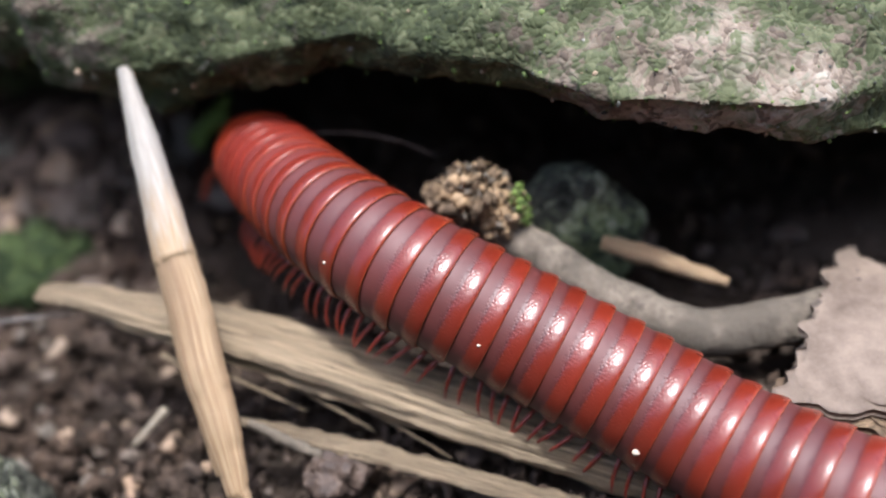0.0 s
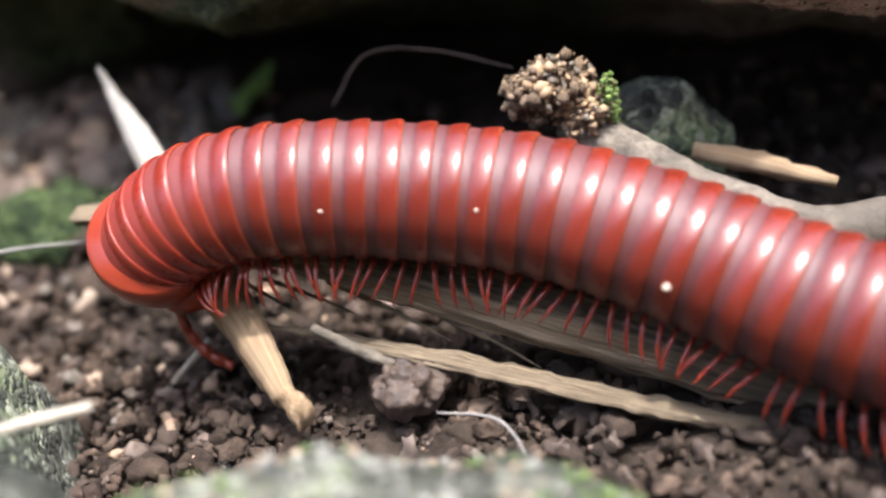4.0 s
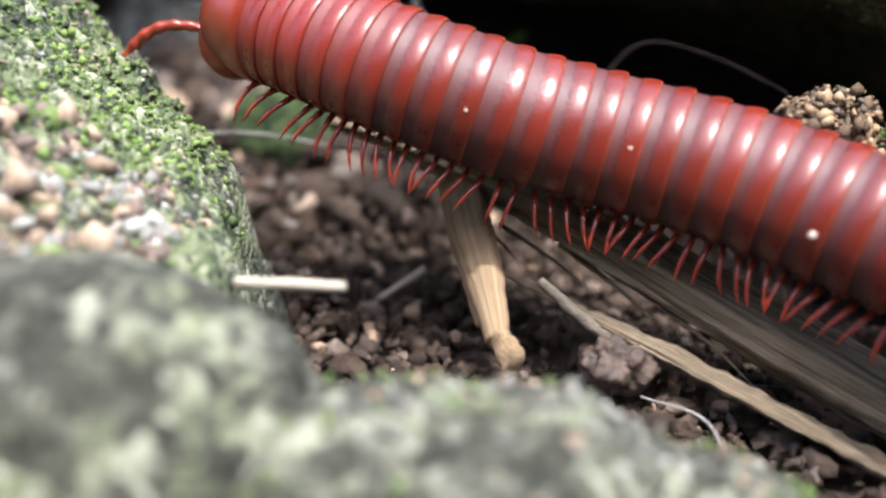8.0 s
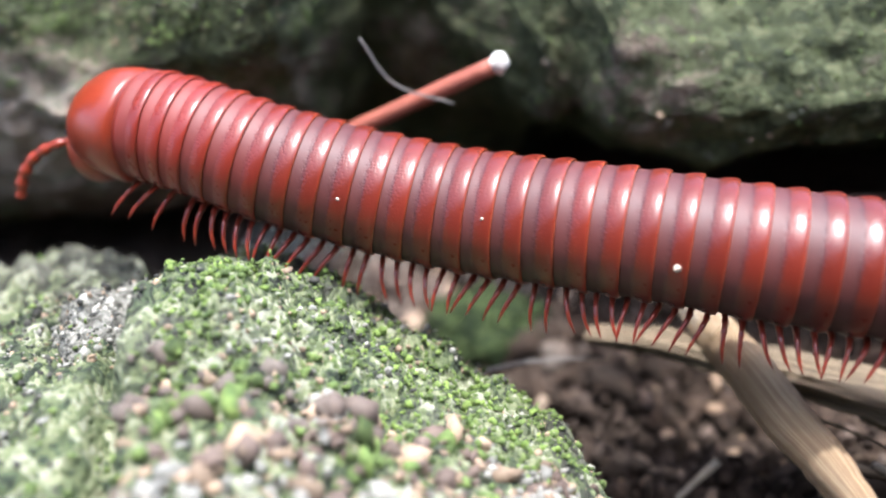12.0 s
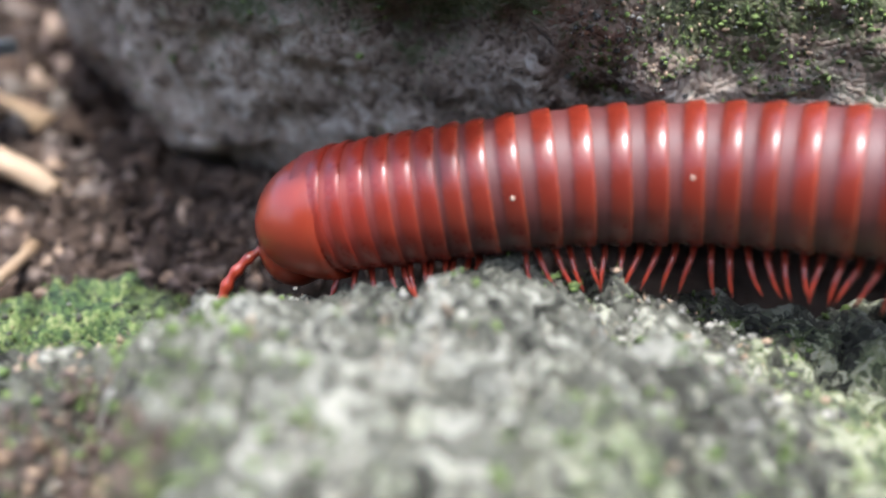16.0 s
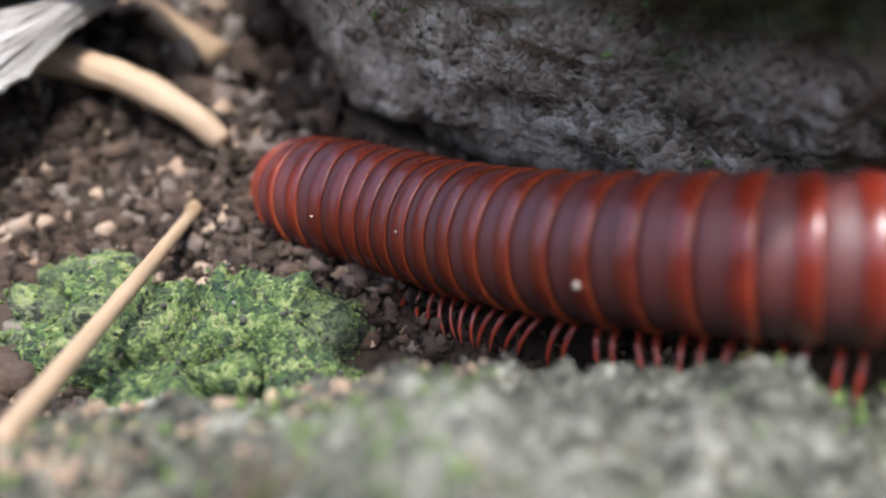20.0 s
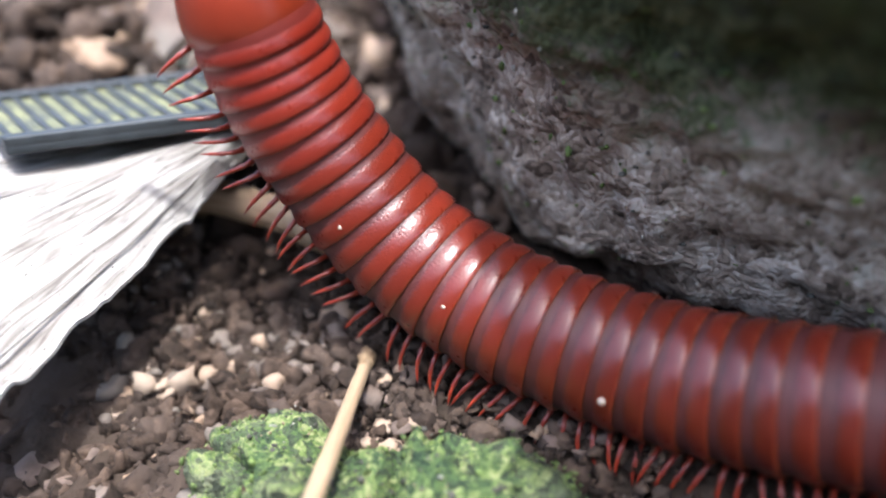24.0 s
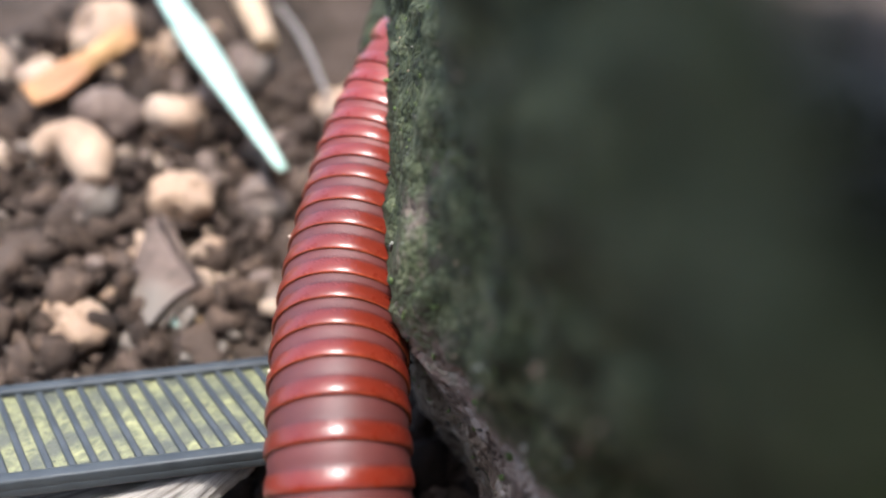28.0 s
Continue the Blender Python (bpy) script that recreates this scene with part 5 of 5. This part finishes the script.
shape(6, (31.0, 41.8, 1.8), (31.4, 40.3, 4.4), (31.7, 39.1, 7.1), (32.7, 38.4, 9.8), (34.6, 37.9, 12.1), (37.2, 37.7, 13.7), (40.0, 37.6, 14.6), (43.0, 37.8, 15.0), (46.0, 38.0, 14.9), (49.0, 37.9, 14.9), (51.9, 37.5, 14.7), (54.8, 36.8, 14.5), (57.6, 35.6, 14.2), (60.1, 33.9, 13.9), (62.4, 32.1, 13.6), (64.7, 30.1, 13.3), (67.0, 28.3, 13.1), (69.3, 26.4, 12.8), (71.6, 24.5, 12.6))
shape(7, (25.7, 40.5, 16.5), (27.9, 39.2, 17.0), (30.3, 38.1, 17.3), (32.9, 37.3, 17.2), (35.6, 36.7, 16.8), (38.2, 36.3, 16.4), (40.9, 36.2, 16.1), (43.7, 36.2, 15.7), (46.5, 36.3, 15.4), (49.4, 36.3, 15.2), (52.3, 35.9, 15.1), (55.1, 35.2, 15.0), (57.8, 34.1, 14.7), (60.5, 32.7, 14.4), (63.1, 31.2, 14.0), (65.7, 29.8, 13.7), (68.3, 28.3, 13.4), (70.9, 26.8, 13.1), (73.5, 25.4, 12.8))
shape(8, (22.3, 46.1, 21.4), (24.5, 44.7, 21.2), (26.9, 43.4, 20.8), (29.4, 42.5, 20.4), (32.0, 41.8, 19.8), (34.6, 41.4, 19.1), (37.2, 41.2, 18.4), (40.0, 41.1, 17.7), (42.9, 41.2, 16.9), (45.9, 41.2, 16.4), (49.0, 40.8, 16.0), (51.9, 40.2, 15.7), (54.7, 39.4, 15.3), (57.4, 38.5, 14.9), (60.1, 37.2, 14.4), (62.7, 35.8, 14.1), (65.3, 34.3, 13.7), (67.9, 32.9, 13.4), (70.5, 31.4, 13.1))
shape(9, (16.9, 46.3, 22.9), (19.0, 45.1, 22.7), (21.1, 44.1, 22.4), (23.3, 43.4, 22.0), (25.6, 43.0, 21.5), (27.8, 42.6, 20.9), (30.2, 42.3, 20.4), (32.8, 42.0, 19.8), (35.9, 41.7, 19.1), (39.0, 41.4, 18.4), (42.1, 40.8, 17.9), (45.1, 40.0, 17.5), (47.9, 39.2, 17.2), (50.6, 38.3, 16.9), (53.3, 37.5, 16.5), (56.1, 36.6, 16.1), (58.9, 35.5, 15.7), (61.7, 34.5, 15.3), (64.5, 33.4, 15.0))
shape(10, (12.3, 45.8, 27.6), (14.5, 44.4, 27.7), (16.8, 43.2, 27.6), (19.3, 42.3, 27.1), (21.7, 41.5, 26.3), (24.1, 40.9, 25.5), (26.6, 40.4, 24.6), (29.3, 40.1, 23.7), (32.2, 39.8, 22.7), (35.1, 39.3, 21.9), (38.1, 38.5, 21.2), (41.0, 37.5, 20.6), (43.9, 36.3, 20.0), (46.7, 34.9, 19.4), (49.3, 33.4, 18.9), (51.9, 31.9, 18.6), (54.5, 30.3, 18.3), (57.1, 28.8, 18.0), (59.6, 27.3, 17.7))
shape(11, (5.1, 49.3, 34.4), (7.6, 48.0, 33.4), (10.2, 47.0, 32.5), (12.8, 46.3, 31.3), (15.2, 45.5, 29.8), (17.7, 44.8, 28.3), (20.3, 44.2, 27.1), (23.0, 43.5, 25.9), (25.7, 42.8, 25.0), (28.4, 41.8, 24.3), (31.1, 40.7, 23.8), (33.8, 39.5, 23.4), (36.5, 38.3, 23.0), (39.1, 37.1, 22.4), (41.7, 35.9, 21.7), (44.3, 34.8, 20.8), (47.0, 33.8, 19.9), (49.7, 33.0, 19.0), (52.4, 32.3, 18.1))
shape(13.5, (-19.9, 56.3, 31.8), (-17.3, 54.8, 32.1), (-14.5, 53.6, 32.4), (-11.6, 52.8, 32.2), (-8.6, 52.1, 31.6), (-5.7, 51.7, 31.0), (-2.7, 51.4, 30.3), (0.2, 51.2, 29.6), (3.1, 51.0, 28.8), (6.1, 50.5, 28.1), (9.0, 49.9, 27.7), (11.9, 49.1, 27.4), (14.9, 48.4, 27.2), (17.9, 47.7, 27.1), (20.8, 47.0, 27.2), (23.7, 46.2, 27.3), (26.7, 45.4, 27.5), (29.6, 44.5, 27.7), (32.5, 43.7, 27.9))
shape(14, (-26.1, 54.2, 34.2), (-23.3, 53.3, 34.3), (-20.4, 52.5, 34.0), (-17.5, 52.0, 33.3), (-14.6, 51.7, 32.5), (-11.6, 51.6, 31.9), (-8.7, 51.5, 31.3), (-5.7, 51.5, 30.6), (-2.8, 51.4, 30.0), (0.2, 51.0, 29.4), (3.1, 50.3, 28.9), (6.0, 49.6, 28.5), (8.9, 49.0, 28.0), (11.9, 48.5, 27.7), (14.8, 48.1, 27.5), (17.8, 47.7, 27.3), (20.8, 47.3, 27.0), (23.8, 46.9, 26.8), (26.8, 46.5, 26.6))
shape(15, (-38.3, 56.5, 31.7), (-35.6, 55.5, 32.0), (-32.9, 54.9, 32.3), (-30.1, 54.7, 32.3), (-27.2, 54.7, 32.3), (-24.4, 54.7, 32.0), (-21.6, 54.7, 31.8), (-18.7, 54.8, 31.4), (-15.9, 54.7, 31.1), (-13.1, 54.3, 30.8), (-10.4, 53.7, 30.6), (-7.7, 52.8, 30.5), (-5.0, 51.8, 30.5), (-2.4, 50.8, 30.4), (0.3, 49.7, 30.3), (2.9, 48.7, 30.2), (5.6, 47.7, 30.2), (8.2, 46.7, 30.1), (10.9, 45.6, 30.0))
shape(16, (-48.0, 53.7, 29.4), (-45.8, 53.2, 29.6), (-43.6, 52.9, 30.0), (-41.5, 52.8, 30.4), (-39.3, 53.0, 30.6), (-37.1, 53.3, 30.8), (-34.8, 53.5, 31.0), (-32.2, 53.8, 31.3), (-29.2, 54.2, 31.4), (-25.9, 54.4, 31.4), (-22.7, 54.3, 31.5), (-19.6, 53.8, 31.5), (-16.6, 53.0, 31.6), (-13.7, 52.2, 31.6), (-10.8, 51.5, 31.5), (-8.0, 50.7, 31.5), (-5.1, 49.9, 31.5), (-2.2, 49.1, 31.4), (0.7, 48.4, 31.4))
shape(17, (-58.7, 50.8, 30.0), (-56.6, 51.5, 29.7), (-54.5, 52.0, 29.4), (-52.5, 52.6, 29.0), (-50.5, 53.1, 28.8), (-48.4, 53.6, 28.7), (-46.2, 54.0, 28.7), (-43.8, 54.3, 29.0), (-40.9, 54.6, 29.5), (-38.0, 54.7, 30.1), (-35.1, 54.5, 30.8), (-32.1, 53.9, 31.4), (-29.0, 53.1, 32.0), (-25.9, 52.5, 32.3), (-22.8, 52.3, 32.4), (-19.7, 52.7, 32.2), (-16.8, 53.2, 31.9), (-13.9, 53.7, 31.7), (-10.9, 54.3, 31.4))
shape(18, (-64.0, 72.6, 20.2), (-63.0, 70.4, 21.2), (-62.0, 68.0, 22.2), (-61.0, 65.6, 23.3), (-60.0, 63.1, 24.4), (-58.8, 60.7, 25.4), (-57.1, 58.6, 26.2), (-54.9, 57.4, 26.8), (-52.4, 57.3, 27.1), (-49.7, 57.9, 27.2), (-47.0, 57.9, 27.8), (-44.1, 57.6, 28.5), (-41.1, 56.9, 29.4), (-38.1, 56.1, 30.2), (-35.0, 55.0, 30.9), (-32.0, 54.0, 31.5), (-28.8, 53.2, 32.0), (-25.6, 52.8, 32.2), (-22.3, 52.9, 32.1))
shape(19, (-66.4, 75.4, 19.2), (-65.6, 73.3, 20.2), (-64.8, 71.0, 21.3), (-64.0, 68.6, 22.4), (-63.2, 66.2, 23.5), (-62.2, 63.9, 24.5), (-60.7, 61.9, 25.3), (-58.6, 60.6, 25.7), (-56.0, 60.5, 25.8), (-53.6, 60.8, 25.7), (-51.0, 60.5, 25.9), (-48.2, 59.9, 26.4), (-45.1, 58.9, 27.3), (-41.9, 57.7, 28.3), (-38.8, 56.4, 29.4), (-35.6, 55.1, 30.4), (-32.3, 54.1, 31.4), (-28.8, 53.4, 32.1), (-25.3, 52.9, 32.8))
shape(20, (-68.6, 75.7, 17.5), (-67.8, 73.8, 18.7), (-66.9, 71.9, 19.9), (-66.1, 70.0, 21.1), (-65.2, 68.1, 22.3), (-64.0, 66.3, 23.4), (-62.0, 65.3, 24.1), (-59.6, 64.8, 24.3), (-57.3, 64.2, 24.5), (-55.0, 63.3, 24.8), (-52.7, 62.3, 25.2), (-50.1, 61.0, 25.9), (-47.2, 59.6, 26.8), (-44.1, 58.2, 27.8), (-40.9, 57.0, 28.8), (-37.6, 56.0, 29.9), (-34.2, 55.5, 30.7), (-30.6, 55.6, 31.2), (-27.1, 56.2, 31.5))
shape(22.5, (-78.2, 69.5, 37.3), (-76.3, 68.5, 35.5), (-74.5, 67.4, 33.7), (-72.6, 66.4, 32.0), (-70.5, 65.5, 30.5), (-68.2, 64.6, 29.2), (-65.8, 63.8, 28.2), (-63.2, 63.0, 27.5), (-60.6, 62.2, 27.2), (-58.1, 61.1, 27.1), (-55.6, 60.0, 27.1), (-53.0, 58.9, 27.3), (-50.5, 57.9, 27.6), (-47.9, 57.1, 28.1), (-45.3, 56.5, 28.7), (-42.7, 56.1, 29.4), (-40.0, 55.9, 30.1), (-37.3, 56.1, 30.5), (-34.6, 56.8, 30.6))
shape(23, (-75.4, 68.1, 42.0), (-75.0, 68.2, 39.3), (-74.4, 68.2, 36.7), (-73.4, 67.9, 34.2), (-71.9, 67.4, 32.0), (-70.1, 66.7, 30.2), (-67.9, 66.0, 28.7), (-65.6, 65.2, 27.7), (-63.1, 64.2, 27.1), (-60.6, 63.1, 26.9), (-58.2, 61.9, 26.9), (-55.8, 60.7, 27.0), (-53.4, 59.5, 27.3), (-51.0, 58.4, 27.7), (-48.6, 57.4, 28.3), (-46.1, 56.6, 28.9), (-43.5, 56.1, 29.6), (-40.9, 56.1, 30.1), (-38.2, 56.5, 30.4))
shape(23.4, (-78.0, 61.1, 40.7), (-76.1, 61.6, 39.3), (-74.4, 62.1, 37.7), (-72.9, 62.7, 35.9), (-71.4, 63.3, 34.0), (-69.9, 63.7, 32.2), (-68.3, 64.1, 30.4), (-66.7, 64.5, 28.8), (-65.0, 64.9, 27.5), (-63.3, 65.2, 26.4), (-61.4, 65.6, 25.3), (-59.2, 65.7, 24.5), (-56.7, 65.5, 24.0), (-54.0, 65.2, 23.8), (-51.2, 64.8, 23.8), (-48.3, 64.4, 24.1), (-45.4, 63.9, 24.6), (-42.6, 63.3, 25.4), (-39.8, 62.6, 26.3))
shape(24, (-77.8, 63.3, 49.5), (-77.5, 63.8, 46.9), (-77.1, 64.3, 44.2), (-76.5, 64.7, 41.6), (-75.6, 65.0, 39.1), (-74.4, 65.3, 36.7), (-73.0, 65.6, 34.4), (-71.4, 65.6, 32.2), (-69.5, 65.5, 30.3), (-67.3, 65.2, 28.8), (-64.9, 64.8, 27.7), (-62.4, 64.3, 26.9), (-59.8, 63.9, 26.3), (-57.1, 63.5, 25.9), (-54.5, 63.1, 25.6), (-51.8, 62.6, 25.5), (-49.2, 62.1, 25.7), (-46.6, 61.5, 26.0), (-44.0, 61.0, 26.5))
shape(24.5, (-79.5, 79.1, 44.1), (-78.3, 76.9, 45.1), (-77.2, 74.7, 44.3), (-76.8, 73.9, 41.8), (-76.3, 73.2, 39.3), (-75.5, 72.4, 36.8), (-74.3, 71.4, 34.6), (-72.8, 70.3, 32.7), (-71.2, 68.9, 31.0), (-69.3, 67.4, 29.9), (-67.1, 66.0, 29.1), (-64.8, 64.6, 28.6), (-62.4, 63.4, 28.3), (-60.0, 62.2, 28.0), (-57.6, 61.1, 27.8), (-55.0, 60.2, 27.8), (-52.4, 59.7, 27.8), (-49.7, 59.6, 27.8), (-47.0, 59.6, 27.8))
shape(25, (-82.9, 80.7, 37.3), (-81.8, 78.8, 38.8), (-80.6, 76.9, 40.4), (-79.3, 74.9, 41.6), (-77.6, 73.0, 41.3), (-76.0, 71.9, 39.4), (-74.6, 70.9, 37.4), (-73.1, 69.8, 35.4), (-71.5, 68.5, 33.6), (-69.7, 67.1, 32.2), (-67.8, 65.6, 31.1), (-65.7, 64.1, 30.3), (-63.4, 62.8, 29.6), (-60.9, 61.9, 29.0), (-58.4, 61.0, 28.6), (-55.9, 60.2, 28.3), (-53.3, 59.3, 28.0), (-50.8, 58.5, 27.8), (-48.2, 57.6, 27.5))
shape(26, (-73.6, 88.6, 51.6), (-76.2, 87.2, 51.2), (-78.3, 85.2, 50.2), (-79.3, 83.0, 48.2), (-79.3, 81.2, 45.7), (-79.0, 79.3, 43.3), (-78.5, 77.3, 40.9), (-77.7, 75.4, 38.6), (-76.4, 73.3, 36.6), (-74.8, 71.1, 35.1), (-72.9, 68.9, 34.0), (-71.0, 66.6, 33.3), (-68.8, 64.3, 32.7), (-66.7, 62.1, 32.4), (-64.5, 59.9, 32.1), (-62.3, 57.8, 31.8), (-60.1, 55.6, 31.5), (-57.9, 53.4, 31.2), (-55.7, 51.2, 30.8))
shape(27, (-75.4, 92.0, 54.6), (-77.6, 90.4, 53.2), (-79.2, 88.2, 51.4), (-79.9, 85.8, 49.3), (-79.9, 83.4, 47.2), (-79.5, 81.3, 45.5), (-79.0, 79.1, 43.7), (-78.3, 77.0, 42.0), (-77.4, 75.0, 40.3), (-76.3, 72.9, 38.8), (-75.1, 70.9, 37.2), (-73.8, 69.2, 35.4), (-72.3, 67.7, 33.6), (-70.5, 65.9, 32.5), (-68.5, 64.0, 32.0), (-66.5, 62.1, 31.6), (-64.5, 60.2, 31.1), (-62.5, 58.3, 30.7), (-60.4, 56.3, 30.2))
shape(28, (-77.6, 97.6, 57.6), (-79.2, 95.8, 55.4), (-80.2, 93.7, 53.2), (-80.7, 91.3, 51.0), (-80.8, 88.9, 49.0), (-80.3, 86.4, 47.4), (-79.7, 83.8, 45.9), (-79.0, 81.3, 44.5), (-78.2, 78.8, 43.1), (-77.1, 76.2, 41.9), (-75.9, 73.7, 40.8), (-74.7, 71.4, 39.4), (-73.7, 69.4, 37.4), (-72.8, 67.9, 34.9), (-71.4, 65.8, 33.4), (-69.7, 63.4, 32.6), (-68.1, 61.0, 31.9), (-66.5, 58.6, 31.1), (-64.8, 56.2, 30.4))


def reed_pose(foot, tip):
    """Foot and tip in millimetres, as a pose of the upright reed."""
    z = (Vector(tip) - Vector(foot)).normalized()
    y = Vector((0.3, 0.95, 0)).cross(z).cross(z) * -1
    y.normalize()
    m = Matrix((y.cross(z), y, z)).transposed().to_4x4()
    m.translation = Vector(foot) * MM
    return m


def motions():
    """The body follows its line ring by ring; legs swing in waves; antennae feel about."""
    times = [0.4 * k for k in range(70)] + [28.0]
    lines = [body_line(t) for t in times]
    for ob, s in BODY_RINGS:
        walk(ob, [(t, frame_at(line, s)) for t, line in zip(times, lines)])
    walk(COLLUM, [(t, frame_at(line, 1.4)) for t, line in zip(times, lines)])
    walk(HEAD, [(t, frame_at(line, 1.2)) for t, line in zip(times, lines)])
    walk(REED, [
        (0, reed_pose((44.0, 33.0, 5.0), (39.4, 54.0, 25.5))),
        (1.1, reed_pose((44.0, 33.0, 5.0), (39.0, 53.0, 26.0))),
        (1.6, reed_pose((43.8, 33.2, 4.9), (33.5, 57.0, 24.5))),
        (2, reed_pose((43.6, 33.4, 4.8), (30.2, 59.5, 23.4))),
        (2.5, reed_pose((43.4, 33.6, 4.8), (29.7, 60.0, 23.0))),
        (4.5, reed_pose((42.9, 35.2, 4.2), (27.0, 69.0, 21.6))),
        (8, reed_pose((42.9, 34.4, 4.6), (31.0, 66.0, 21.0))),
        (9.5, reed_pose((42.6, 32.0, 6.4), (33.0, 62.0, 18.0))),
        (11, reed_pose((42.0, 30.2, 8.6), (34.0, 57.0, 17.0))),
        (28, reed_pose((42.0, 30.2, 8.6), (34.0, 57.0, 17.0))),
    ])
    for leg, s, base in BODY_LEGS:
        rows = []
        for k in range(113):
            t = 0.25 * k
            ph = 2 * math.pi * (t / 1.25 + s / 11.5)
            rows.append((t, Matrix.Translation(base) @ pose(0, 0, 0, 6 * math.cos(ph) * (1 if base.y > 0 else -1), 28 * math.sin(ph), 0)))
        walk(leg, rows)
    lift = {25: 10, 26: 50, 27: 105, 28: 165, 29: 120, 30: 45}
    for ant, side in ANTENNAE:
        rows = [(0.5 * k, pose(-0.8 * MM, side * 1.1 * MM, -1.6 * MM, 8 * math.sin(1.9 * k + side), 14 * math.sin(1.3 * k) + (lift.get(k, 0) if side > 0 else 0), 10 * math.sin(1.1 * k + 2 * side))) for k in range(57)]
        walk(ant, rows)


motions()
